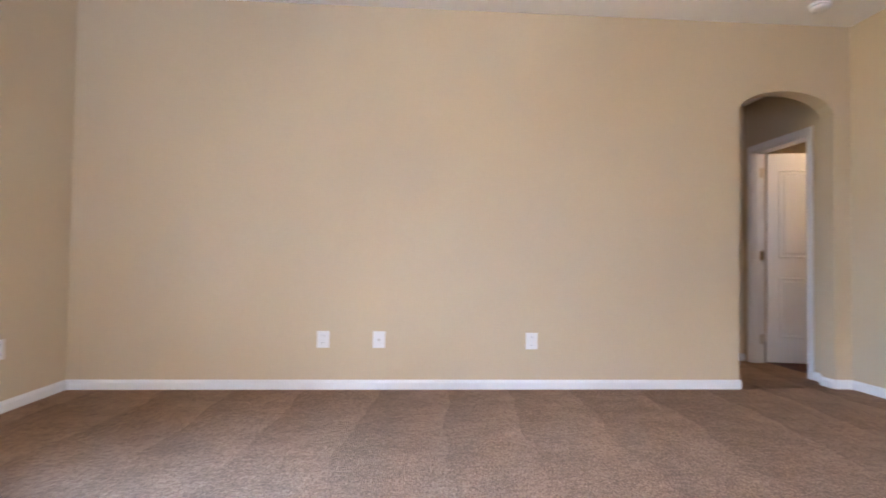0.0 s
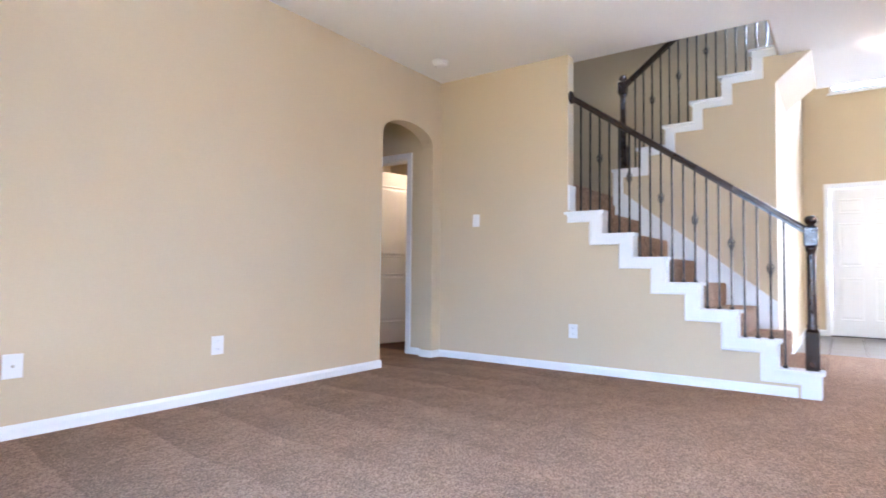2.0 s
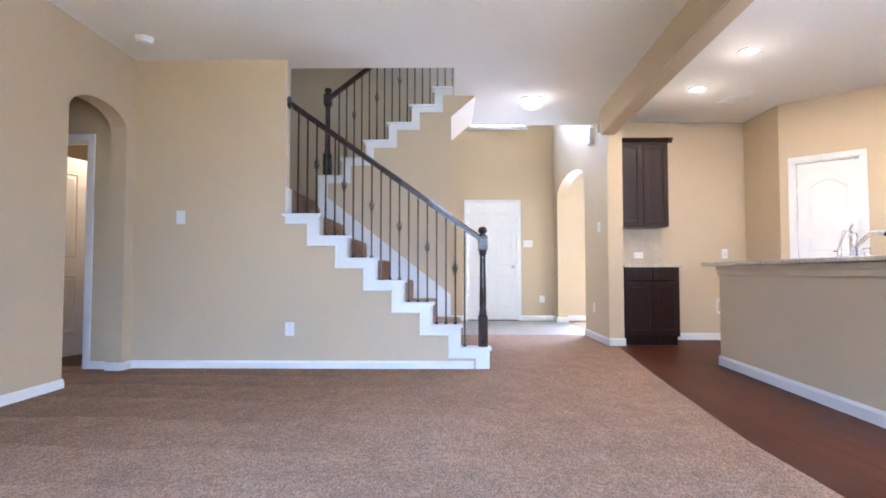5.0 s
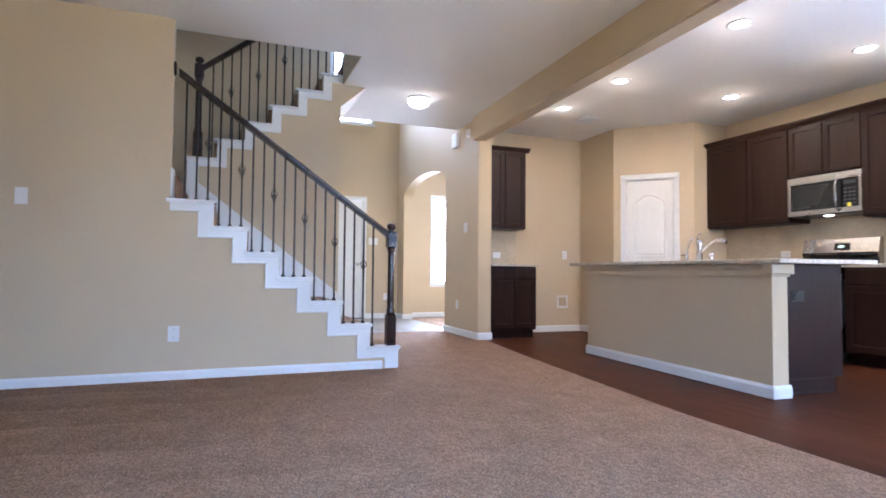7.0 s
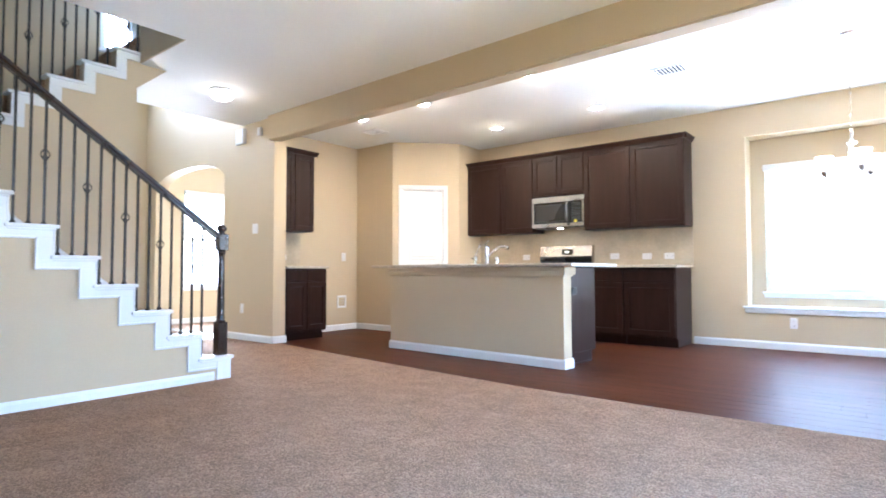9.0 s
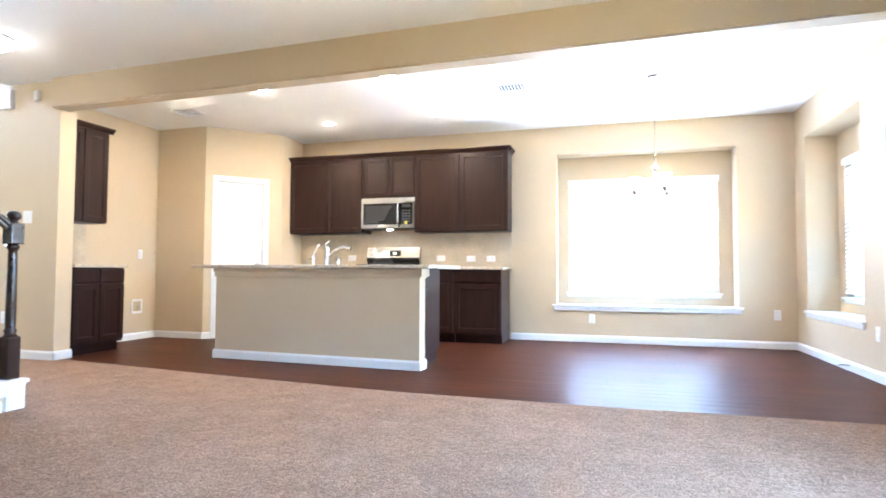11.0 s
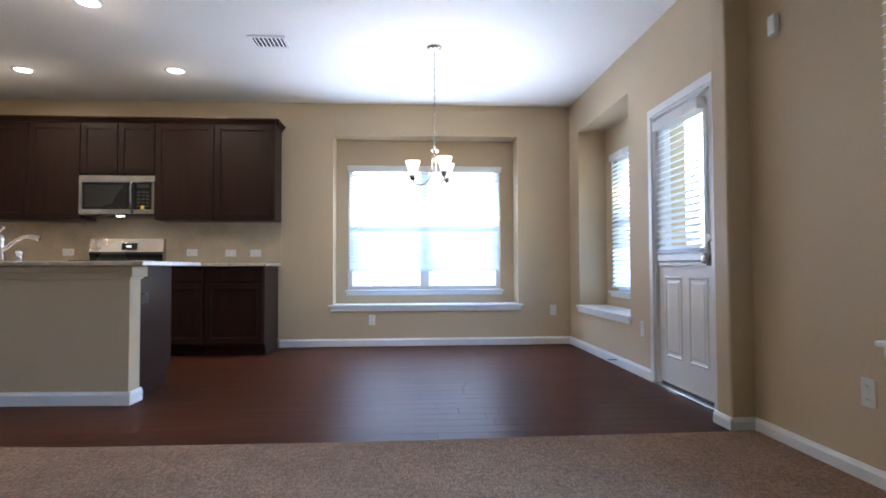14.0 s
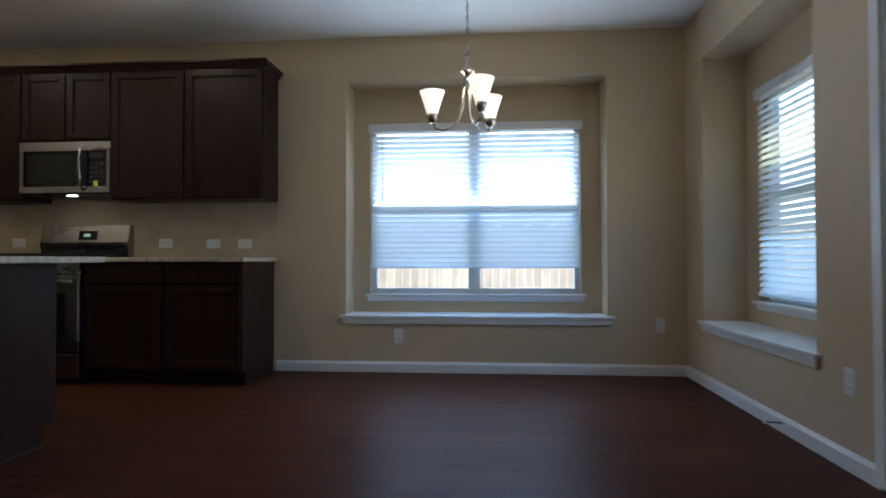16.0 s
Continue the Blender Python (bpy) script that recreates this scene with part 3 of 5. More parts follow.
window_with_blind("window_1", ((WINDOW[0] + WINDOW[1]) / 2, ny), 0, WINDOW[1] - WINDOW[0], WINDOW[2], WINDOW[3], "white double window with a half-open slatted blind in the dining niche", 2, 0.83, -54)
window_with_blind("window_2", (nx, (SIDE_WINDOW[0] + SIDE_WINDOW[1]) / 2), -90, SIDE_WINDOW[1] - SIDE_WINDOW[0], SIDE_WINDOW[2], SIDE_WINDOW[3], "white window with a slatted blind in the side niche", 1, 0.66, -48)
window_with_blind("window_3", (WEST, (LIVING_WINDOW[0] + LIVING_WINDOW[1]) / 2), -90, LIVING_WINDOW[1] - LIVING_WINDOW[0], LIVING_WINDOW[2], LIVING_WINDOW[3], "white double window with a lowered slatted blind in the living room", 2, 0.66, -26)
window_with_blind("window_4", (FRONT, -1.44), 90, 1.5, 0.6, 2.18, "bright white window of the front room", 2, 2.0, -20)


def plain_window(name, m, width, z0, z1, label):
    w = thing(name, label, "window", (0, 0, 0))
    w["kind"] = "structure"
    w.matrix_world = m
    hw = width / 2
    bm = bmesh.new()
    for x0, x1, a, b in ((-hw, -hw + 0.05, z0, z1), (hw - 0.05, hw, z0, z1), (-hw + 0.05, hw - 0.05, z0, z0 + 0.05), (-hw + 0.05, hw - 0.05, z1 - 0.05, z1)):
        cuboid(bm, x0, -0.08, a, x1, -0.02, b)
    part("window_frame", bm, VINYL, w)
    g = part("pane", block(-hw + 0.04, -0.054, z0 + 0.04, hw - 0.04, -0.05, z1 - 0.04), GLASS, w)
    g.visible_shadow = False
    part("window_sill", block(-hw - 0.03, -0.02, z0 - 0.025, hw + 0.03, 0.03, z0, 0.004), TRIM, w)


# sills of the two niches
for name, bm, label in (
        ("trim_niche_sill", block(NICHE[0] - 0.05, ny + 0.001, NICHE[2] - 0.005, NICHE[1] + 0.05, SOUTH + 0.035, NICHE[2] + 0.022, 0.006), "white moulded sill board of the dining window niche"),
        ("trim_niche_apron", block(NICHE[0] - 0.03, SOUTH + 0.001, NICHE[2] - 0.05, NICHE[1] + 0.03, SOUTH + 0.02, NICHE[2] - 0.005, 0.005), "white moulding under the niche sill"),
        ("trim_side_sill", block(nx + 0.001, SIDE_NICHE[0] - 0.04, SIDE_NICHE[2] - 0.005, WEST + 0.035, SIDE_NICHE[1] + 0.04, SIDE_NICHE[2] + 0.022, 0.006), "white moulded sill board of the side niche"),
        ("trim_side_apron", block(WEST + 0.001, SIDE_NICHE[0] - 0.02, SIDE_NICHE[2] - 0.05, WEST + 0.02, SIDE_NICHE[1] + 0.02, SIDE_NICHE[2] - 0.005, 0.005), "white moulding under the side niche sill")):
    setting(name, bm, TRIM, label, "window sill")


# ---- doors ----
def raised_panel(bm, x0, x1, z0, z1, y, arch=0.0):
    """A moulded frame standing off the door face with a raised field inside."""
    n = 10
    top = [(x1, z1)] + ([(x1 + (x0 - x1) * i / n, z1 + arch * math.sin(math.pi * i / n)) for i in range(1, n)] if arch else []) + [(x0, z1)]
    path = [(x0, z0), (x1, z0)] + top
    cx, cz = (x0 + x1) / 2, (z0 + z1) / 2

    def inset(d):
        return [(x + (d if x < cx else -d) if abs(x - cx) > 1e-6 else x, z + (d if z < cz else -d)) for x, z in path]
    rings = [(0.0, 0.0), (0.010, 0.007), (0.020, 0.001), (0.034, 0.001), (0.048, 0.006)]
    loops = []
    for d, h in rings:
        loops.append([bm.verts.new((x, y + h, z)) for x, z in inset(d)])
    for a, b in zip(loops, loops[1:]):
        for i in range(len(a)):
            bm.faces.new((a[i], a[(i + 1) % len(a)], b[(i + 1) % len(b)], b[i]))
    bm.faces.new(loops[-1])
    return bm


def knob(parent, x, y, z, material=NICKEL):
    bm = lathe(bmesh.new(), [(0.030, 0), (0.030, 0.006), (0.012, 0.010), (0.011, 0.030), (0.024, 0.038), (0.029, 0.050), (0.024, 0.060), (0.008, 0.064)], m=Matrix.Translation((x, y, z)) @ Matrix.Rotation(radians(-90), 4, "X"))
    part("door_knob", bm, material, parent, "brushed nickel round knob")


def casing(parent, width, top, y=0.0):
    """White casing round a doorway: local x along the wall, y into the room."""
    for x0, x1, a, b in ((-width / 2 - 0.057, -width / 2, 0, top), (width / 2, width / 2 + 0.057, 0, top), (-width / 2 - 0.057, width / 2 + 0.057, top, top + 0.057)):
        part("door_casing", block(x0, y, a, x1, y + 0.016, b, 0.004), TRIM, parent)
    for x0, x1, a, b in ((-width / 2, -width / 2 + 0.014, 0, top), (width / 2 - 0.014, width / 2, 0, top), (-width / 2 + 0.014, width / 2 - 0.014, top - 0.014, top)):
        part("door_jamb", block(x0, -0.11, a, x1, y + 0.001, b), TRIM, parent)


def panel_door(name, m, width, top, label, panels, knob_side=1, leaf_y=-0.06, arch=0.0, knob_z=0.93, hinges=True):
    d = thing(name, label, "door")
    d["kind"] = "structure"
    d.matrix_world = m
    casing(d, width, top)
    w = width - 0.034
    leaf = part("door_leaf", block(-w / 2, leaf_y - 0.035, 0.012, w / 2, leaf_y, top - 0.018, 0.002), DOOR_WHITE, d)
    for x0, x1, z0, z1, a in panels:
        part("door_panel", raised_panel(bmesh.new(), x0, x1, z0, z1, leaf_y + 0.0015, a), DOOR_WHITE, leaf)
    knob(leaf, knob_side * (w / 2 - 0.065), leaf_y, knob_z)
    if hinges:
        for z in (0.25, 1.02, top - 0.22):
            part("hinge", tube(bmesh.new(), [(-knob_side * (w / 2 + 0.004), leaf_y + 0.004, z - 0.045), (-knob_side * (w / 2 + 0.004), leaf_y + 0.004, z + 0.045)], 0.007, 8), NICKEL, leaf)
    return d


# pantry door, local y towards the kitchen
mid = DIAG[0] + along * (DOOR_S0 + DOOR_S1) / 2
xaxis = -along
if xaxis.cross(inward).z < 0:
    xaxis = along
m = Matrix((( xaxis.x, inward.x, 0, mid.x), (xaxis.y, inward.y, 0, mid.y), (0, 0, 1, 0), (0, 0, 0, 1)))
KNOB_PANTRY = 1 if (m @ Vector((1, 0, 0))).x < mid.x else -1
panel_door("door_1", m, 0.59, DOOR_TOP, "closed white pantry door with an arched upper panel", [(-0.19, 0.19, 0.24, 0.84, 0), (-0.19, 0.19, 1.02, 1.74, 0.09)], KNOB_PANTRY, -0.03)
# front door
W6 = [(-0.33, -0.06, 0.22, 0.80, 0), (0.06, 0.33, 0.22, 0.80, 0), (-0.33, -0.06, 0.95, 1.55, 0), (0.06, 0.33, 0.95, 1.55, 0), (-0.33, -0.06, 1.68, 1.88, 0), (0.06, 0.33, 1.68, 1.88, 0)]
panel_door("door_2", pose(FRONT, 0.995, 0, 0, 0, 90), 0.87, 2.04, "closed white six-panel front door", W6, -1, -0.03)
setting("trim_front_threshold", block(FRONT - 0.03, 0.56, 0, FRONT + 0.1, 1.43, 0.012, 0.003), SLOT, "dark threshold under the front door", "threshold")

# side-room door: frame in the vestibule wall, leaf swung into the room
d = thing("door_3", "half-open white panel door swung into the side room", "door")
d["kind"] = "structure"
sd_mid = (SIDE_DOOR[0] + SIDE_DOOR[1]) / 2
d.matrix_world = pose(4.22, sd_mid, 0, 0, 0, 90)
casing(d, SIDE_DOOR[1] - SIDE_DOOR[0], SIDE_DOOR[2])
leaf = part("door_leaf", block(0.0, -0.035, 0.012, 0.70, 0.0, SIDE_DOOR[2] - 0.02, 0.002), DOOR_WHITE, d)
leaf.matrix_basis = pose((SIDE_DOOR[1] - SIDE_DOOR[0]) / 2 - 0.016, -0.12, 0, 0, 0, -103)
for x0, x1, z0, z1 in ((0.10, 0.60, 0.24, 0.80), (0.10, 0.60, 0.98, 1.80)):
    part("door_panel", raised_panel(bmesh.new(), x0, x1, z0, z1, 0.0015), DOOR_WHITE, leaf)
    bm = raised_panel(bmesh.new(), x0, x1, z0, z1, 0.0015)
    bmesh.ops.transform(bm, matrix=Matrix.Translation((0, -0.035, 0)) @ Matrix.Diagonal((1, -1, 1, 1)), verts=bm.verts[:])
    part("door_panel", bm, DOOR_WHITE, leaf)
for z in (0.22, 1.0, 1.78):
    part("hinge", block((SIDE_DOOR[1] - SIDE_DOOR[0]) / 2 - 0.019, -0.10, z - 0.045, (SIDE_DOOR[1] - SIDE_DOOR[0]) / 2 - 0.0145, -0.055, z + 0.045), NICKEL, d, "nickel butt hinge")
part("door_stop", block((SIDE_DOOR[1] - SIDE_DOOR[0]) / 2 - 0.026, -0.055, 0, (SIDE_DOOR[1] - SIDE_DOOR[0]) / 2 - 0.014, -0.02, 1.98), TRIM, d)

# patio door, half glazed, with its own blind
pw = PATIO[1] - PATIO[0]
d = thing("door_4", "closed white half-glazed patio door with a slatted blind", "door")
d["kind"] = "structure"
d.matrix_world = pose(WEST, (PATIO[0] + PATIO[1]) / 2, 0, 0, 0, -90)
casing(d, pw, PATIO[2])
w = pw - 0.034
L0, L1, Z0, Z1 = -w / 2 + 0.11, w / 2 - 0.11, 0.98, 1.88
bm = bmesh.new()
for x0, x1, a, b in ((-w / 2, L0, 0.03, PATIO[2] - 0.018), (L1, w / 2, 0.03, PATIO[2] - 0.018), (L0, L1, 0.03, Z0), (L0, L1, Z1, PATIO[2] - 0.018)):
    cuboid(bm, x0, -0.075, a, x1, -0.03, b)
leaf = part("door_leaf", bm, DOOR_WHITE, d)
for x0, x1 in ((-0.29, -0.05), (0.05, 0.29)):
    part("door_panel", raised_panel(bmesh.new(), x0, x1, 0.22, 0.80, -0.0285), DOOR_WHITE, leaf)
for x0, x1, a, b in ((L0 - 0.03, L0 + 0.012, Z0 - 0.03, Z1 + 0.03), (L1 - 0.012, L1 + 0.03, Z0 - 0.03, Z1 + 0.03), (L0, L1, Z0 - 0.03, Z0 + 0.012), (L0, L1, Z1 - 0.012, Z1 + 0.03)):
    part("glazing_frame", block(x0, -0.032, a, x1, -0.018, b, 0.003), DOOR_WHITE, leaf)
g = part("pane", block(L0, -0.055, Z0, L1, -0.05, Z1), GLASS, leaf)
g.visible_shadow = False
part("valance", block(L0 - 0.035, -0.018, Z1 - 0.015, L1 + 0.035, 0.045, Z1 + 0.055, 0.005), TRIM, leaf)
part("blind_shelf", block(L0 - 0.04, -0.018, Z0 - 0.075, L1 + 0.04, 0.018, Z0 - 0.025, 0.005), TRIM, leaf, "white moulding holding down the blind")
part("blind_shelf", block(L0 - 0.05, -0.028, Z0 - 0.105, L1 + 0.05, 0.008, Z0 - 0.080, 0.004), TRIM, leaf)
slat = bmesh.new()
ca, sa = math.cos(radians(-33)), math.sin(radians(-33))
prism(slat, [(L0 - 0.02, 0.012 + y * ca - z * sa, y * sa + z * ca) for y, z in [(-0.025, -0.0012), (0, 0.0022), (0.025, -0.0012), (0.025, 0.0012), (0, 0.0048), (-0.025, 0.0012)]], (L1 - L0 + 0.04, 0, 0))
me = mesh_of("slat", slat, BLIND)
for i in range(19):
    s = new("slat", me)
    s.parent, s.location = leaf, (0, 0, Z0 + 0.02 + i * 0.0455)
part("bottom_rail", block(L0 - 0.02, -0.012, Z0 - 0.018, L1 + 0.02, 0.034, Z0 + 0.0, 0.004), BLIND, leaf)
KS = -1 if (d.matrix_world @ Vector((1, 0, 0))).y < d.matrix_world.translation.y else 1
knob(leaf, KS * (w / 2 - 0.06), -0.03, 0.915)
bm = lathe(bmesh.new(), [(0.027, 0), (0.027, 0.012), (0.022, 0.016), (0.006, 0.018)], m=Matrix.Translation((KS * (w / 2 - 0.06), -0.03, 1.05)) @ Matrix.Rotation(radians(-90), 4, "X"))
part("deadbolt", bm, NICKEL, leaf, "nickel deadbolt turn")
# black strip stands in for the shaded gap under the leaf
part("door_gap_shade", block(-w / 2 + 0.002, -0.07, 0.015, w / 2 - 0.002, -0.034, 0.03), SLOT, leaf, "black strip painted as the shaded gap under the door")
part("threshold", block(-pw / 2 - 0.02, -0.12, -0.004, pw / 2 + 0.02, 0.02, 0.014, 0.004), NICKEL, d, "metal threshold strip")
# ---- stairs ----
RISE, RUN, Y1 = 0.193, 0.2455, 1.405
RX = EAST_STAIR + 0.06


def riser(k):
    return Y1 + RUN * (k - 1)


def tread(k):
    return RISE * k - 0.015


stairs = thing("staircase", "carpeted staircase with white stepped trim and a tan side wall", "staircase", (EAST_STAIR, Y1, 0))
stairs["kind"] = "structure"


def fixed(name, bm, material, parent, label=""):
    """A part given in world places, under a thing that stands elsewhere."""
    ob = part(name, bm, material, parent, label)
    ob.matrix_parent_inverse = parent.matrix_world.inverted()
    return ob


X0, X1 = EAST_STAIR, EAST_STAIR + 0.12
out = [(X0, Y1 + 0.02, 0)]
for k in range(1, 8):
    out.append((X0, riser(k) + (0.02 if k == 1 else 0.0), tread(k) - 0.02))
    out.append((X0, riser(k + 1) if k < 7 else 3.17, tread(k) - 0.02))
out.append((X0, 3.17, 0))
bpy.context.view_layer.update()
fixed("knee_wall", prism(bmesh.new(), out, (0.12, 0, 0)), WALL, stairs)
for k in range(1, 8):
    y0, y1 = riser(k), riser(k + 1) if k < 7 else 3.17
    top = tread(k)
    bm = block(X1 + 0.001, y0 - 0.028, max(0, top - 0.20), 5.288, y1 + 0.02, top - 0.004, 0.022)
    fixed("step", bm, CARPET, stairs, "carpeted step")
    fixed("cap", block(X0 - 0.028, y0 - 0.03, top - 0.02, X1 + 0.012, (y1 + 0.012) if k < 7 else 3.195, top + 0.004, 0.004), TRIM, stairs)
    ye = y1 + 0.09 if k < 7 else 3.169
    z_low = top - 0.080
    fixed("fascia", block(X0 - 0.013, y0 if k > 1 else y0 + 0.1, z_low, X0 - 0.001, ye, top - 0.02, 0.002), TRIM, stairs)
    fixed("moulding", block(X0 - 0.021, y0 - 0.012, top - 0.034, X0 - 0.013, y1 - 0.004 if k < 7 else ye, top - 0.02, 0.003), TRIM, stairs)
    fixed("moulding", block(X0 - 0.020, (y0 + 0.098) if k > 1 else y0 + 0.1, z_low - 0.008, X0 - 0.0005, ye + 0.008 if k < 7 else ye, z_low + 0.008, 0.004), TRIM, stairs)
    if k < 7:
        fixed("moulding", block(X0 - 0.020, ye - 0.006, z_low + 0.008, X0 - 0.0005, ye + 0.008, z_low + RISE - 0.009, 0.004), TRIM, stairs)
    if k < 7:
        fixed("riser_trim", block(X0 - 0.0125, y1 - 0.002, top - 0.021, X0 - 0.001, y1 + 0.09, top + RISE - 0.079, 0.002), TRIM, stairs)
        fixed("riser_trim", block(X0 - 0.0115, y1 - 0.012, top + 0.004, X1, y1 - 0.003, top + RISE - 0.02), TRIM, stairs)
fixed("end_post", block(X0 - 0.016, Y1 - 0.012, 0, X1 + 0.004, Y1 + 0.105, RISE - 0.035, 0.003), TRIM, stairs, "white boxed stair end")
fixed("wall_cap", block(X0 - 0.008, 3.15, 1.355, X1 + 0.008, 3.169, 1.57, 0.003), TRIM, stairs)
# landing
fixed("step", block(X1 + 0.001, 3.12, 1.30, 5.6, 3.42, 1.535, 0.02), CARPET, stairs, "carpeted step")
fixed("landing", block(X1 + 0.001, 3.38, 1.45, 6.298, 4.418, 1.70, 0.02), CARPET, stairs, "carpeted landing")


def first_skirt(y):
    return (y - Y1) / RUN * RISE + RISE + 0.15


fixed("skirt_board", prism(bmesh.new(), [(5.289, 1.725, 0), (5.289, 1.725, first_skirt(1.725)), (5.289, 3.10, first_skirt(3.10)), (5.289, 3.10, 0)], (-0.014, 0, 0)), TRIM, stairs)

# second flight, back over the first
upper = thing("staircase", "upper carpeted stair flight with white stepped trim and sloped soffit", "staircase", (5.29, 3.11, 0))
upper["kind"] = "structure"
bpy.context.view_layer.update()
UX, UY, UZ, UR, UN = 5.29, 3.11, 1.85, 0.188, 0.243
out = [(UX, UY, 0), (UX, UY, UZ - 0.02)]
for j in range(6):
    out += [(UX, UY - UN * (j + 1), UZ + UR * j - 0.02), (UX, UY - UN * (j + 1), UZ + UR * (j + 1) - 0.02)]
out += [(UX, 1.46, UZ + UR * 6 - 0.02), (UX, 1.46, 2.70), (UX, 1.72, 2.475), (UX, 1.72, 0)]
fixed("side_wall", prism(bmesh.new(), out, (0.1, 0, 0)), WALL, upper)
fixed("soffit", prism(bmesh.new(), [(UX + 0.1, 1.46, 2.70), (UX + 0.1, 1.72, 2.475), (UX + 0.1, 1.84, 2.475), (UX + 0.1, 1.84, 2.75), (UX + 0.1, 1.46, 2.75)], (1.0, 0, 0)), WALL, upper, "tan sloped soffit")
for j in range(6):
    y0, y1, top = UY - UN * j, UY - UN * (j + 1), UZ + UR * j
    fixed("step", block(UX + 0.1, y1 - 0.02, top - 0.2, 6.298, y0 + 0.028, top - 0.004, 0.02), CARPET, upper, "carpeted step")
    fixed("cap", block(UX - 0.026, y1 - 0.01, top - 0.02, UX + 0.11, y0 + 0.028, top + 0.004, 0.004), TRIM, upper)
    fixed("fascia", block(UX - 0.013, y1 - 0.085, top - 0.080, UX - 0.001, y0, top - 0.02, 0.002), TRIM, upper)
    fixed("riser_trim", block(UX - 0.0125, y1 - 0.085, top - 0.021, UX - 0.001, y1 + 0.002, top + UR - 0.079, 0.002), TRIM, upper)
fixed("end_board", block(UX - 0.012, UY - 0.085, 1.50, UX + 0.11, UY + 0.012, UZ - 0.02, 0.003), TRIM, upper)
fixed("step", block(UX + 0.1, 1.47, 2.78, 6.298, 1.68, 2.98), CARPET, upper, "carpeted step")


# ---- banister ----
def newel(parent, x, y, z0, height, shift=None):
    h = height
    bm = bmesh.new()
    cuboid(bm, -0.041, -0.041, 0, 0.041, 0.041, 0.25 * h, 0.006)
    lathe(bm, [(0.041, 0.25 * h), (0.030, 0.27 * h), (0.036, 0.285 * h), (0.028, 0.30 * h), (0.030, 0.36 * h), (0.0255, 0.74 * h), (0.024, 0.76 * h), (0.033, 0.775 * h), (0.036, 0.79 * h), (0.026, 0.80 * h)], n=20)
    cuboid(bm, -0.041, -0.041, 0.80 * h, 0.041, 0.041, 0.925 * h, 0.006)
    lathe(bm, [(0.036, 0.925 * h), (0.024, 0.935 * h), (0.024, 0.945 * h), (0.037, 0.955 * h), (0.040, 0.97 * h), (0.034, 0.99 * h), (0.018, h)], n=20)
    bmesh.ops.transform(bm, matrix=Matrix.Translation((x, y, z0)), verts=bm.verts[:])
    return fixed("newel_post", bm, RAIL_WOOD, parent, "dark turned wooden newel post")


def rail_between(parent, p, q):
    p, q = Vector(p), Vector(q)
    sec = [(-0.022, -0.030), (0.022, -0.030), (0.022, -0.012), (0.031, -0.002), (0.032, 0.012), (0.024, 0.026), (0.010, 0.032), (-0.010, 0.032), (-0.024, 0.026), (-0.032, 0.012), (-0.031, -0.002), (-0.022, -0.012)]
    bm = prism(bmesh.new(), [p + Vector((a, 0, b)) for a, b in sec], q - p)
    return fixed("handrail", bm, RAIL_WOOD, parent, "dark glossy wooden handrail")


def baluster_mesh(length, kind):
    """An iron bar with a shoe; kind 1 has knuckles, kind 2 a basket."""
    bm = cuboid(bmesh.new(), -0.0072, -0.0072, 0, 0.0072, 0.0072, length)
    lathe(bm, [(0.017, 0.0), (0.017, 0.010), (0.010, 0.022), (0.008, 0.024)], n=10)
    zc = length * 0.56
    if kind == 2:
        for k in range(4):
            a = math.pi / 2 * k
            pts = [(0.024 * math.sin(math.pi * t / 8) * math.cos(a + 2.2 * t / 8), 0.024 * math.sin(math.pi * t / 8) * math.sin(a + 2.2 * t / 8), zc - 0.045 + 0.09 * t / 8) for t in range(9)]
            tube(bm, pts, 0.0042, 5)
        for dz in (-0.052, 0.052):
            lathe(bm, [(0.007, zc + dz - 0.008), (0.0125, zc + dz), (0.007, zc + dz + 0.008)], n=8)
    if kind == 1:
        for f in (0.32, 0.56, 0.80):
            for dz in (-0.02, 0.0, 0.02):
                lathe(bm, [(0.0065, length * f + dz - 0.008), (0.0095, length * f + dz), (0.0065, length * f + dz + 0.008)], n=8)
    return mesh_of("baluster", bm, IRON)


rail = thing("banister", "dark wooden banister with black wrought-iron balusters along the stairs", "banister", (RX, Y1, RISE))
bpy.context.view_layer.update()
newel(rail, RX, 1.445, tread(1) + 0.004, 1.045)
RA, RB = Vector((RX, 1.47, 1.125)), Vector((RX, 3.135, 2.315))
rail_between(rail, RA, RB)
fixed("rosette", lathe(bmesh.new(), [(0.055, 0), (0.055, 0.012), (0.040, 0.018)], m=Matrix.Translation((RX, 3.17, 2.34)) @ Matrix.Rotation(radians(90), 4, "X")), RAIL_WOOD, rail, "dark round wall rosette")


def rail_z(y):
    return RA.z + (RB.z - RA.z) * (y - RA.y) / (RB.y - RA.y) - 0.028


for k in range(1, 8):
    for i in range(3):
        y = riser(k) + 0.035 + i * RUN / 3
        if k == 1 and i < 2 or y > 3.13:
            continue
        z = tread(k) + 0.004
        kind = 2 if i == 0 else (0 if k > 4 else 1)
        b = new("baluster", baluster_mesh(rail_z(y) - z, kind))
        b.parent = rail
        b.matrix_parent_inverse = rail.matrix_world.inverted()
        b.location = (RX, y, z)

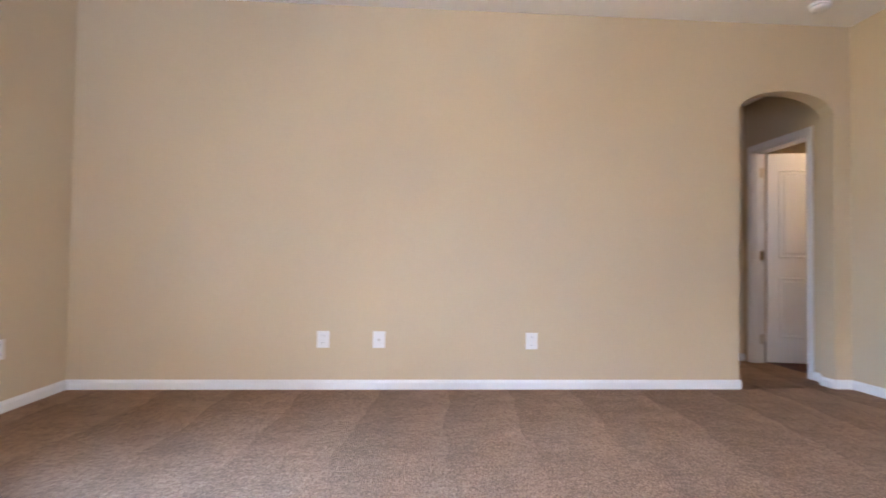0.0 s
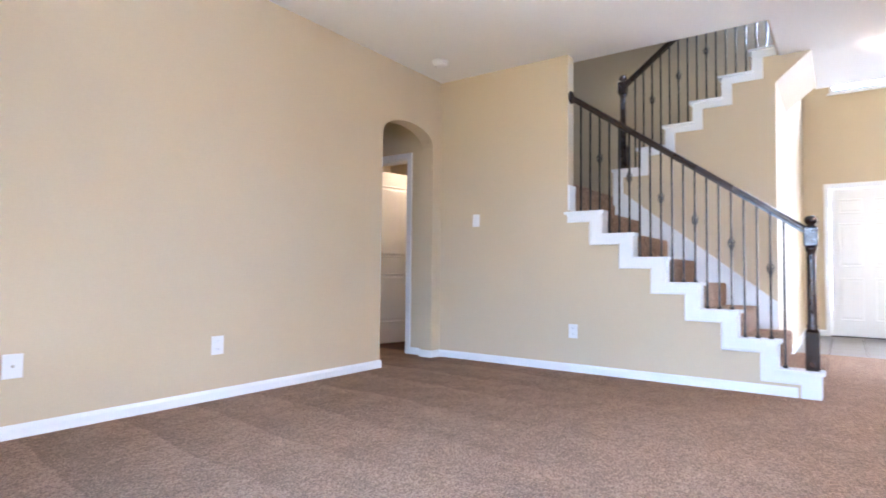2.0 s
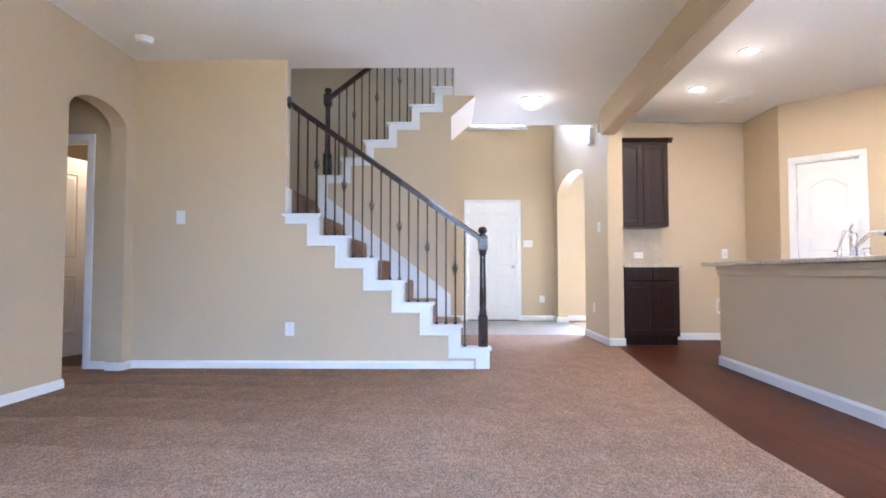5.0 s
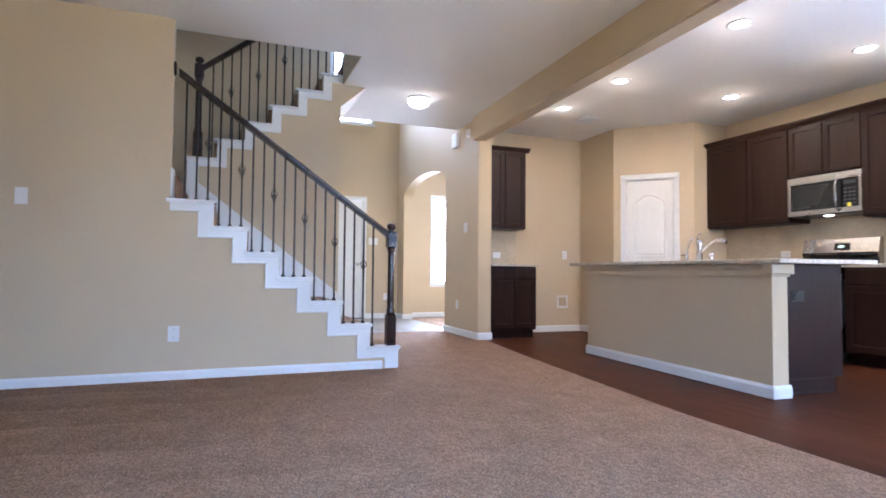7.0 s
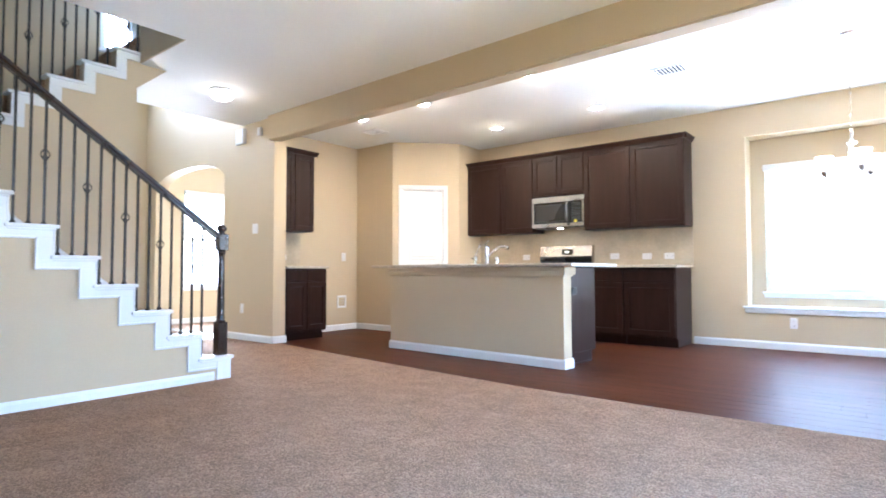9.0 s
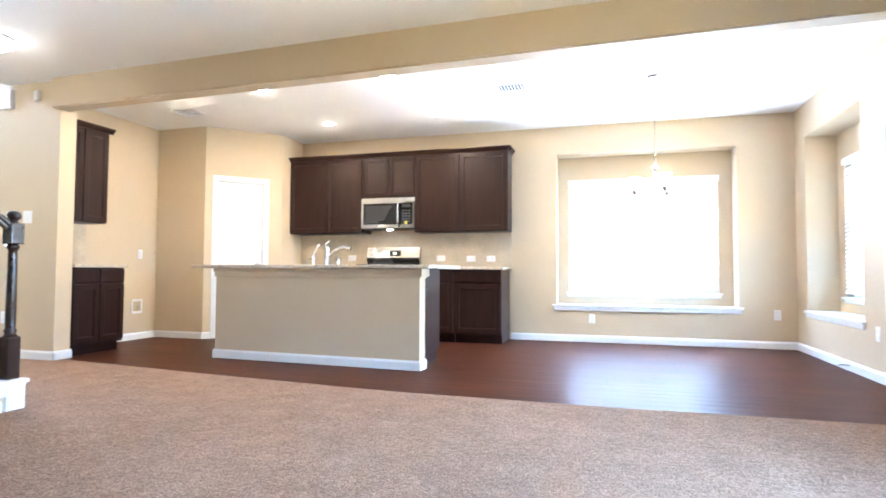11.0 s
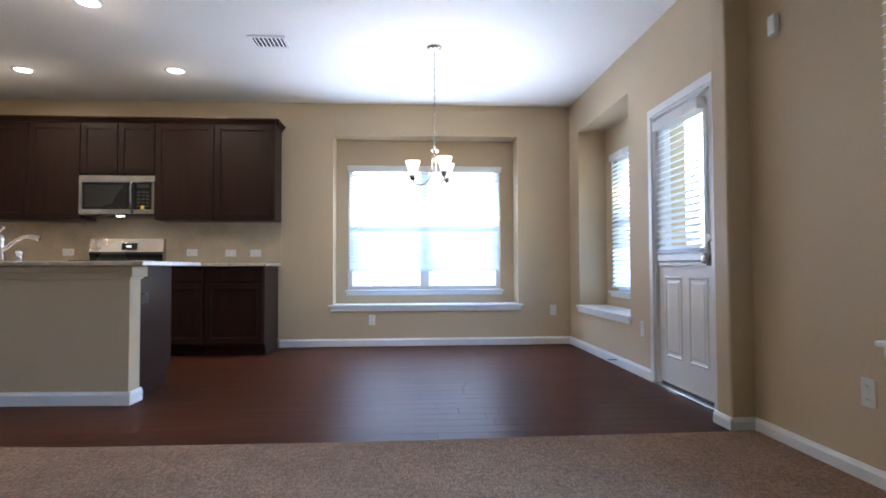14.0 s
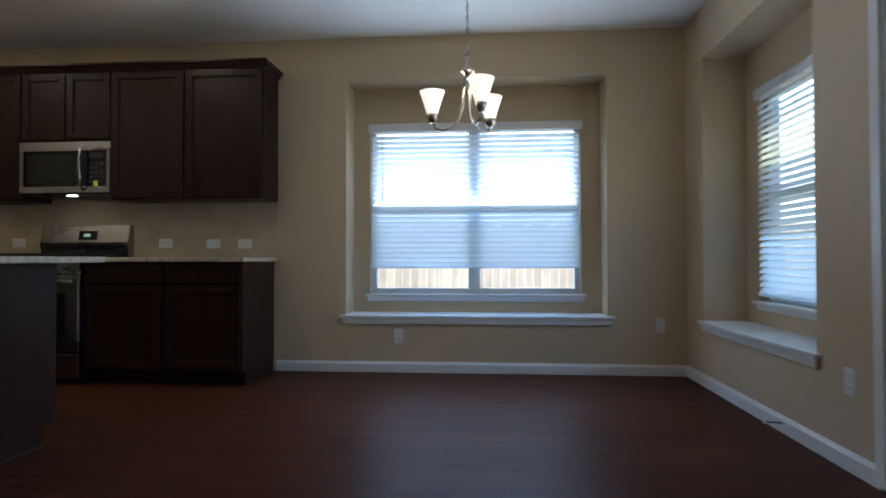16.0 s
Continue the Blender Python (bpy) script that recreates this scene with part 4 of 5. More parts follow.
rail = thing("banister", "dark wooden banister with iron balusters on the upper flight", "banister", (UX + 0.045, UY - 0.07, UZ))
bpy.context.view_layer.update()
newel(rail, UX + 0.045, UY - 0.07, UZ + 0.004, 0.95)
QA, QB = Vector((UX + 0.045, 3.02, 2.70)), Vector((UX + 0.045, 1.68, 2.70 + 1.34 * UR / UN))
rail_between(rail, QA, QB)
for j in range(6):
    for i in range(3):
        y = UY - UN * j - 0.03 - i * UN / 3
        if j == 0 and i < 2:
            continue
        z = UZ + UR * j + 0.004
        length = QA.z + (QB.z - QA.z) * (y - QA.y) / (QB.y - QA.y) - 0.028 - z
        b = new("baluster", baluster_mesh(length, 2 if i == 1 else 0))
        b.parent = rail
        b.matrix_parent_inverse = rail.matrix_world.inverted()
        b.location = (UX + 0.045, y, z)


# ---- cabinets ----
def shaker(parent, x0, x1, z0, z1, y, name="cabinet_door", lip=0.055):
    """A framed front with a recessed panel; front face at y, looking to +y."""
    bm = bmesh.new()
    for a, b, c, d in ((x0, x0 + lip, z0, z1), (x1 - lip, x1, z0, z1), (x0 + lip, x1 - lip, z0, z0 + lip), (x0 + lip, x1 - lip, z1 - lip, z1)):
        cuboid(bm, a, y - 0.019, c, b, y, d, 0.0025)
    door = part(name, bm, CABINET, parent)
    bm = bmesh.new()
    i = lip - 0.001
    prism(bm, [(x0 + i, y - 0.016, z0 + i), (x1 - i, y - 0.016, z0 + i), (x1 - i, y - 0.016, z1 - i), (x0 + i, y - 0.016, z1 - i)], (0, 0.006, 0))
    part("panel", bm, CABINET, door)
    bm = bmesh.new()
    for a, b, c, d in ((x0 + lip, x0 + lip + 0.008, z0 + lip, z1 - lip), (x1 - lip - 0.008, x1 - lip, z0 + lip, z1 - lip), (x0 + lip + 0.008, x1 - lip - 0.008, z0 + lip, z0 + lip + 0.008), (x0 + lip + 0.008, x1 - lip - 0.008, z1 - lip - 0.008, z1 - lip)):
        cuboid(bm, a, y - 0.013, c, b, y - 0.004, d, 0.003)
    part("bead", bm, CABINET, door)
    return door


def upper_cabinet(m, width, z0, z1, depth, splits, label, group="wall cabinets"):
    c = thing("wall_cabinet", label, "cabinet", group=group)
    c.matrix_world = m
    part("cabinet_body", block(0, 0.002, z0, width, depth - 0.02, z1, 0.002), CABINET, c)
    for a, b in splits:
        shaker(c, a + 0.006, b - 0.006, z0 + 0.012, z1 - 0.02, depth, lip=0.055)
    return c


def base_cabinet(m, width, depth, label, group="base cabinets"):
    c = thing("base_cabinet", label, "cabinet", group=group)
    c.matrix_world = m
    part("cabinet_body", block(0, 0.002, 0.10, width, depth - 0.02, 0.885, 0.002), CABINET, c)
    part("toe_kick", block(0.004, 0.01, 0, width - 0.004, depth - 0.085, 0.10), CABINET, c)
    part("drawer_front", block(0.012, depth - 0.02, 0.735, width - 0.012, depth, 0.865, 0.004), CABINET, c)
    shaker(c, 0.012, width - 0.012, 0.125, 0.715, depth)
    return c


def crown(name, pts_dirs, label):
    """Crown moulding: corner points in order with the outward sweep."""
    c = thing(name, label, "moulding")
    for p, q, o in pts_dirs:
        p, q, o = Vector(p), Vector(q), Vector(o)
        sec = [(0, 0), (0.008, 0), (0.012, 0.012), (0.030, 0.036), (0.042, 0.042), (0.042, 0.056), (0, 0.056)]
        part("moulding_run", prism(bmesh.new(), [p + o * a + Vector((0, 0, b)) for a, b in sec], q - p), CABINET, c)
    return c


UF, UDEP = SOUTH + 0.33, 0.33
BDEP = 0.62
for x0, width, z0, splits, label in (
        (1.93, 1.22, 1.37, [(0, 0.62), (0.62, 1.22)], "espresso wood two-door wall cabinet beside the microwave"),
        (3.15, 0.74, 1.835, [(0, 0.37), (0.37, 0.74)], "short espresso wood wall cabinet above the microwave"),
        (3.89, 1.09, 1.37, [(0, 0.51), (0.51, 1.09)], "espresso wood two-door wall cabinet by the pantry corner")):
    upper_cabinet(pose(x0, SOUTH, 0), width, z0, 2.385, UDEP, splits, label)
crown("crown_moulding", [((4.98, UF, 2.37), (1.93 - 0.042, UF, 2.37), (0, 1, 0)), ((1.93, UF + 0.042, 2.37), (1.93, SOUTH + 0.003, 2.37), (-1, 0, 0))], "espresso wood crown moulding on the wall cabinets")
for x0, width in ((1.96, 0.58), (2.54, 0.605), (3.925, 0.52), (4.445, 0.53)):
    base_cabinet(pose(x0, SOUTH, 0), width, BDEP, "espresso wood base cabinet with a drawer under granite")


def worktop(bm, label):
    w = part("worktop", bm, GRANITE)
    return tagged(w, label, "countertop")


worktop(block(1.93, SOUTH + 0.003, 0.886, 3.145, SOUTH + BDEP + 0.03, 0.918, 0.006), "speckled light granite worktop on the base cabinets")
worktop(block(3.925, SOUTH + 0.003, 0.886, 4.978, SOUTH + BDEP + 0.03, 0.918, 0.006), "speckled light granite worktop beside the pantry")

# bar cabinets on the kitchen's east wall
upper_cabinet(pose(EAST_KITCHEN, -0.865, 0, 0, 0, 90), 0.615, 1.37, 2.385, 0.33, [(0, 0.3075), (0.3075, 0.615)], "narrow espresso wood two-door wall cabinet beside the hall wall")
crown("crown_moulding", [((EAST_KITCHEN - 0.33, -0.25, 2.37), (EAST_KITCHEN - 0.33, -0.907, 2.37), (-1, 0, 0)), ((EAST_KITCHEN - 0.372, -0.865, 2.37), (EAST_KITCHEN - 0.003, -0.865, 2.37), (0, -1, 0))], "espresso wood crown moulding on the narrow wall cabinet")
c = thing("base_cabinet", "espresso wood base cabinet with two drawers beside the hall wall", "cabinet", group="base cabinets")
c.matrix_world = pose(EAST_KITCHEN, -0.875, 0, 0, 0, 90)
part("cabinet_body", block(0, 0.002, 0.10, 0.625, 0.565, 0.885, 0.002), CABINET, c)
part("toe_kick", block(0.004, 0.01, 0, 0.62, 0.50, 0.10), CABINET, c)
for a, b in ((0.008, 0.308), (0.316, 0.617)):
    part("drawer_front", block(a, 0.565, 0.735, b, 0.585, 0.865, 0.004), CABINET, c)
    shaker(c, a, b, 0.125, 0.715, 0.585)
worktop(block(EAST_KITCHEN - 0.61, -0.89, 0.886, EAST_KITCHEN - 0.003, -0.245, 0.915, 0.005), "speckled light granite worktop on the narrow base cabinet")

# splash
setting("trim_splash", block(1.93, SOUTH + 0.001, 0.918, 4.978, SOUTH + 0.009, 1.37), SPLASH, "tan stone backsplash between worktop and cabinets", "backsplash")
setting("trim_splash_bar", block(EAST_KITCHEN - 0.009, -0.89, 0.915, EAST_KITCHEN - 0.001, -0.245, 1.37), SPLASH, "tan stone backsplash over the narrow worktop", "backsplash")

# ---- microwave ----
mw = thing("microwave", "stainless steel over-range microwave with a black glass door", "microwave", (3.15, SOUTH, 0))
MF = 0.33
part("body", block(0.0, 0.012, 1.415, 0.75, MF - 0.03, 1.825, 0.003), BLACK_ENAMEL, mw)
bm = bmesh.new()
for a, b, c0, d0 in ((0.0, 0.75, 1.755, 1.825), (0.0, 0.75, 1.425, 1.475), (0.0, 0.028, 1.475, 1.755), (0.72, 0.75, 1.475, 1.755)):
    cuboid(bm, a, MF - 0.029, c0, b, MF, d0, 0.003)
part("front_frame", bm, STEEL, mw)
part("control_panel", block(0.028, MF - 0.028, 1.475, 0.20, MF - 0.004, 1.755, 0.002), BLACK_GLASS, mw)
part("door_glass", block(0.20, MF - 0.028, 1.475, 0.72, MF - 0.003, 1.755, 0.002), BLACK_GLASS, mw)
part("window", block(0.27, MF - 0.003, 1.505, 0.69, MF - 0.001, 1.725), BLACK_ENAMEL, mw, "dark microwave window")
part("door_handle", tube(bmesh.new(), [(0.215, MF - 0.004, 1.445), (0.215, MF + 0.035, 1.47), (0.215, MF + 0.048, 1.55), (0.215, MF + 0.050, 1.62), (0.215, MF + 0.048, 1.69), (0.215, MF + 0.035, 1.765), (0.215, MF - 0.004, 1.79)], 0.012, 10), STEEL, mw, "curved steel handle")
for r in range(5):
    for q in range(3):
        part("button", block(0.055 + q * 0.042, MF - 0.004, 1.50 + r * 0.036, 0.085 + q * 0.042, MF - 0.0025, 1.52 + r * 0.036), SLOT, mw)
part("display", block(0.055, MF - 0.004, 1.70, 0.17, MF - 0.002, 1.735), SLOT, mw)
part("energy_sticker", block(0.10, MF - 0.004, 1.478, 0.135, MF - 0.002, 1.515), surface("yellow_sticker", (0.75, 0.62, 0.05), 0.5), mw, "yellow energy sticker")
part("task_light", block(0.34, 0.22, 1.409, 0.41, 0.255, 1.414), LENS, mw, "lit lamp under the microwave")
lamp = new("task_lamp", bpy.data.lights.new("task_lamp", "AREA"))
lamp.data.size, lamp.data.energy, lamp.data.color = 0.07, 0.05, (1.0, 0.86, 0.62)
lamp.matrix_world = look((3.52, SOUTH + 0.235, 1.40), (3.52, SOUTH + 0.20, 0))

# ---- range ----
rg = thing("range", "stainless steel gas range with black cooktop and grates", "stove", (3.155, SOUTH, 0))
part("body", block(0.004, 0.012, 0.02, 0.756, 0.62, 0.905, 0.003), BLACK_ENAMEL, rg)
part("cooktop", block(0.0, 0.012, 0.905, 0.76, 0.655, 0.925, 0.004), BLACK_ENAMEL, rg)
bg = part("backguard", prism(bmesh.new(), [(0.0, 0.012, 0.925), (0.0, 0.085, 0.925), (0.0, 0.085, 0.985), (0.0, 0.10, 1.02), (0.0, 0.065, 1.185), (0.0, 0.012, 1.19)], (0.76, 0, 0)), STEEL, rg)
part("display", prism(bmesh.new(), [(0.27, 0.0925, 1.065), (0.27, 0.0765, 1.14), (0.27, 0.070, 1.14), (0.27, 0.080, 1.065)], (0.16, 0, 0)), BLACK_GLASS, bg)
part("clock", prism(bmesh.new(), [(0.33, 0.0935, 1.092), (0.33, 0.0875, 1.115), (0.33, 0.080, 1.115), (0.33, 0.080, 1.092)], (0.05, 0, 0)), DISPLAY, bg, "lit oven clock")
part("control_strip", prism(bmesh.new(), [(0.002, 0.0875, 0.926), (0.002, 0.0875, 0.985), (0.002, 0.1025, 1.02), (0.002, 0.0975, 1.045), (0.002, 0.06, 1.045), (0.002, 0.06, 0.926)], (0.756, 0, 0)), BLACK_ENAMEL, bg)
for gx in (0.06, 0.41):
    bm = bmesh.new()
    for a in range(4):
        cuboid(bm, gx + a * 0.087, 0.13, 0.935, gx + a * 0.087 + 0.012, 0.60, 0.952, 0.003)
    for b in range(4):
        cuboid(bm, gx, 0.13 + b * 0.152, 0.925, gx + 0.273, 0.142 + b * 0.152, 0.947, 0.003)
    part("grate", bm, IRON, rg, "black cast-iron grate")
part("front_panel", block(0.0, 0.62, 0.80, 0.76, 0.645, 0.90, 0.005), STEEL, rg)
for q in range(5):
    part("knob", lathe(bmesh.new(), [(0.024, 0), (0.022, 0.022), (0.016, 0.026)], m=Matrix.Translation((0.10 + q * 0.14, 0.645, 0.85)) @ Matrix.Rotation(radians(-90), 4, "X")), STEEL, rg)
od = part("oven_door", block(0.004, 0.62, 0.24, 0.756, 0.645, 0.79, 0.005), STEEL, rg)
part("oven_window", block(0.10, 0.645, 0.33, 0.66, 0.648, 0.66), BLACK_GLASS, od)
part("door_handle", tube(bmesh.new(), [(0.06, 0.645, 0.745), (0.06, 0.69, 0.745), (0.70, 0.69, 0.745), (0.70, 0.645, 0.745)], 0.011, 8), STEEL, od)
part("drawer", block(0.004, 0.62, 0.05, 0.756, 0.643, 0.225, 0.005), STEEL, rg)

# ---- island ----
IT = -3.0
isl = thing("kitchen_island", "kitchen island with a tan half wall and dark cabinets behind", "kitchen island", (2.325, -0.58, 0), IT)
IL = 2.18
part("half_wall", block(0.0, -0.135, 0, IL, 0, 0.84, 0.004), WALL, isl)
part("ledge_trim", block(-0.012, -0.147, 0.80, IL + 0.012, 0.012, 0.845, 0.004), WALL, isl)
part("ledge_trim", block(-0.022, -0.157, 0.845, IL + 0.022, 0.022, 0.885, 0.006), WALL, isl)
part("end_cap", block(-0.03, -0.165, 0.815, 0.05, 0.030, 0.884, 0.006), WALL, isl, "tan capital at the wall end")
part("base_trim", board_along(bmesh.new(), (-0.014, 0), (IL + 0.014, 0), (0, 1)), TRIM, isl, "white baseboard")
part("base_trim", board_along(bmesh.new(), (0, 0.014), (0, -0.149), (-1, 0)), TRIM, isl, "white baseboard")
part("end_panel", block(0.07, -0.72, 0.10, 0.09, -0.136, 0.884, 0.002), CABINET, isl, "espresso wood end panel")
part("toe_panel", block(0.07, -0.64, 0.0, 0.088, -0.137, 0.10), CABINET, isl)
part("toe_trim", block(0.058, -0.64, 0.0, 0.0695, -0.137, 0.012, 0.003), CABINET, isl)
part("cabinet_body", block(0.09, -0.70, 0.10, IL - 0.02, -0.136, 0.884), CABINET, isl)
part("toe_kick", block(0.09, -0.63, 0.0, IL - 0.02, -0.136, 0.10), CABINET, isl)
for k in range(4):
    a = 0.10 + k * (IL - 0.13) / 4
    bm = bmesh.new()
    cuboid(bm, a, -0.72, 0.125, a + (IL - 0.13) / 4 - 0.012, -0.70, 0.865, 0.004)
    part("cabinet_door", bm, CABINET, isl)
part("outlet_plate", block(0.064, -0.36, 0.63, 0.0695, -0.25, 0.70, 0.002), BLACK_ENAMEL, isl, "dark outlet plate")
part("outlet_face", block(0.062, -0.335, 0.642, 0.0645, -0.275, 0.688, 0.001), SLOT, isl)
wt = worktop(block(-0.11, -0.83, 0.886, IL + 0.27, 0.055, 0.918, 0.007), "speckled light granite worktop overhanging the island")
wt.matrix_world = pose(2.325, -0.58, 0, 0, 0, IT)


def faucet():
    f = thing("kitchen_faucet", "chrome single-lever kitchen faucet on the island", "faucet", (3.57, -1.24, 0.918), 0)
    f.scale = (1.15, 1.15, 1.15)
    part("base", lathe(bmesh.new(), [(0.030, 0), (0.030, 0.008), (0.022, 0.016), (0.021, 0.13), (0.024, 0.15), (0.020, 0.17), (0.010, 0.178)]), CHROME, f)
    pts = [(-0.01 - 0.20 * s, -0.05 * s, 0.075 + 0.10 * math.sin(min(1.0, s * 1.25) * math.pi * 0.5) - 0.05 * max(0, s - 0.6) ** 1.0) for s in [i / 12 for i in range(13)]]
    part("spout", tube(bmesh.new(), pts, [0.013] * 9 + [0.015, 0.017, 0.018, 0.018], 12), CHROME, f)
    part("lever", tube(bmesh.new(), [(0, 0, 0.165), (0.015, 0.01, 0.19), (-0.04, 0.03, 0.225)], [0.012, 0.009, 0.007], 8), CHROME, f)


faucet()
sd = thing("side_sprayer", "chrome side sprayer with a slanted wand beside the faucet", "sprayer", (3.725, -1.24, 0.918))
part("base", lathe(bmesh.new(), [(0.021, 0), (0.021, 0.010), (0.015, 0.018), (0.016, 0.075), (0.018, 0.090), (0.010, 0.098)]), CHROME, sd)
part("wand", tube(bmesh.new(), [(0, 0, 0.09), (-0.018, 0, 0.14), (-0.045, 0, 0.19), (-0.066, 0, 0.222)], [0.008, 0.009, 0.010, 0.014], 10), CHROME, sd)
part("nozzle", tube(bmesh.new(), [(0.012, 0, 0.066), (0.045, 0.004, 0.072), (0.060, 0.004, 0.070)], [0.006, 0.005, 0.004], 8), BLACK_ENAMEL, sd, "small dark trigger")
sp = thing("soap_dispenser", "short chrome soap dispenser cap on the island", "soap dispenser", (3.44, -1.24, 0.918))
part("base", lathe(bmesh.new(), [(0.025, 0), (0.025, 0.008), (0.020, 0.014), (0.020, 0.062), (0.024, 0.068), (0.023, 0.082), (0.008, 0.087)]), CHROME, sp)


# ---- lamps ----
def spot(name, at, watts, colour=(1.0, 0.76, 0.46), size=0.06, kind="POINT"):
    lamp = new(name, bpy.data.lights.new(name, kind))
    lamp.data.energy, lamp.data.color, lamp.data.shadow_soft_size = watts, colour, size
    lamp.location = at
    return lamp


for x, y in ((2.733, -0.80), (4.11, -0.80), (5.11, -0.80), (4.065, -2.20), (2.684, -2.15)):
    can = thing("recessed_light", "lit round recessed ceiling light with a white trim ring", "ceiling light", (x, y, H), group="recessed lights in the kitchen ceiling")
    part("trim_ring", lathe(bmesh.new(), [(0.070, -0.001), (0.094, -0.001), (0.096, -0.006), (0.076, -0.010), (0.070, -0.004)], n=28), PLASTIC, can)
    part("lens", lathe(bmesh.new(), [(0.071, -0.002), (0.066, -0.006), (0.050, -0.011), (0.010, -0.013)], n=28), LENS, can)
    lamp = new("recessed_lamp", bpy.data.lights.new("recessed_lamp", "AREA"))
    lamp.data.shape, lamp.data.size, lamp.data.energy, lamp.data.color = "DISK", 0.13, CAN_WATTS, (1.0, 0.77, 0.47)
    lamp.matrix_world = look((x, y, H - 0.018), (x, y + 0.001, 0))
    # added fill lamp without a fixture; brightens the ceiling round each can
    spot("recessed_fill", (x, y, H - 0.20), 0.14 * CAN_WATTS, (1.0, 0.82, 0.56), 0.05)

dome = thing("dome_light", "lit frosted glass dome light on the hall ceiling", "ceiling light", (5.40, 0.85, H))
part("base", lathe(bmesh.new(), [(0.12, -0.001), (0.125, -0.016), (0.115, -0.022)], n=28), PLASTIC, dome)
part("shade", lathe(bmesh.new(), [(0.116, -0.020), (0.115, -0.05), (0.097, -0.08), (0.06, -0.10), (0.012, -0.107)], n=28), DOME_GLASS, dome, "glowing frosted glass bowl")
spot("dome_lamp", (5.40, 0.85, H - 0.17), DOME_WATTS)

ch = thing("chandelier", "lit brushed nickel chandelier with three frosted glass shades on a chain", "chandelier", (0.322, -1.46, 0))
part("canopy", lathe(bmesh.new(), [(0.062, H - 0.001), (0.060, H - 0.012), (0.035, H - 0.024), (0.010, H - 0.030)]), NICKEL, ch)
z, k = H - 0.03, 0
while z > 1.93:
    bm = bmesh.new()
    a = 0 if k % 2 else math.pi / 2
    pts = [(0.007 * math.cos(t) * math.cos(a), 0.007 * math.cos(t) * math.sin(a), z - 0.018 + 0.018 * math.sin(t)) for t in [2 * math.pi * i / 10 for i in range(11)]]
    tube(bm, pts, 0.0019, 5)
    part("chain_link", bm, NICKEL, ch)
    z, k = z - 0.029, k + 1
part("wire", tube(bmesh.new(), [(0.003, 0.003, H - 0.02), (-0.003, 0.002, 2.4), (0.003, -0.003, 2.15), (0, 0, 1.90)], 0.0022, 6), NICKEL, ch)
part("hub", lathe(bmesh.new(), [(0.008, 1.80), (0.018, 1.815), (0.036, 1.83), (0.038, 1.838), (0.020, 1.846), (0.010, 1.87), (0.014, 1.885), (0.012, 1.90), (0.006, 1.925)], n=20), NICKEL, ch)
part("loop", tube(bmesh.new(), [(0.012 * math.cos(t), 0, 1.93 + 0.014 * math.sin(t)) for t in [2 * math.pi * i / 10 for i in range(11)]], 0.003, 6), NICKEL, ch)
for ang in (-8, 112, 232):
    c, s = math.cos(radians(ang)), math.sin(radians(ang))
    prof = [(0.012, 1.825), (0.020, 1.74), (0.026, 1.66), (0.045, 1.60), (0.080, 1.560), (0.125, 1.548), (0.165, 1.562), (0.180, 1.595)]
    arm = part("arm", tube(bmesh.new(), [(r * c, r * s, h) for r, h in prof], 0.0062, 8), NICKEL, ch)
    cx, cy = 0.182 * c, 0.182 * s
    part("shade_holder", lathe(bmesh.new(), [(0.010, 1.588), (0.020, 1.598), (0.027, 1.618), (0.029, 1.632), (0.018, 1.636)], (cx, cy, 0), 18), NICKEL, ch)
    bm = lathe(bmesh.new(), [(0.026, 1.634), (0.036, 1.665), (0.050, 1.71), (0.063, 1.748), (0.060, 1.748), (0.047, 1.71), (0.033, 1.665), (0.020, 1.640)], (cx, cy, 0), 24)
    sh = part("shade", bm, SHADE, ch, "glowing frosted glass shade")
    part("bulb", lathe(bmesh.new(), [(0.010, 1.642), (0.022, 1.67), (0.026, 1.69), (0.020, 1.71), (0.006, 1.72)], (cx, cy, 0), 14), LENS, sh, "lit bulb")
    spot("chandelier_lamp", (0.322 + cx, -1.46 + cy, 1.79), CHANDELIER_WATTS, size=0.04)

sr = thing("dome_light", "lit frosted dome light in the side room", "ceiling light", (5.1, 4.98, H - 0.2))
part("shade", lathe(bmesh.new(), [(0.15, -0.001), (0.14, -0.05), (0.09, -0.09), (0.02, -0.10)], n=24), SHADE, sr)
spot("side_room_lamp", (5.1, 4.98, H - 0.50), SIDE_WATTS, (1.0, 0.74, 0.42))


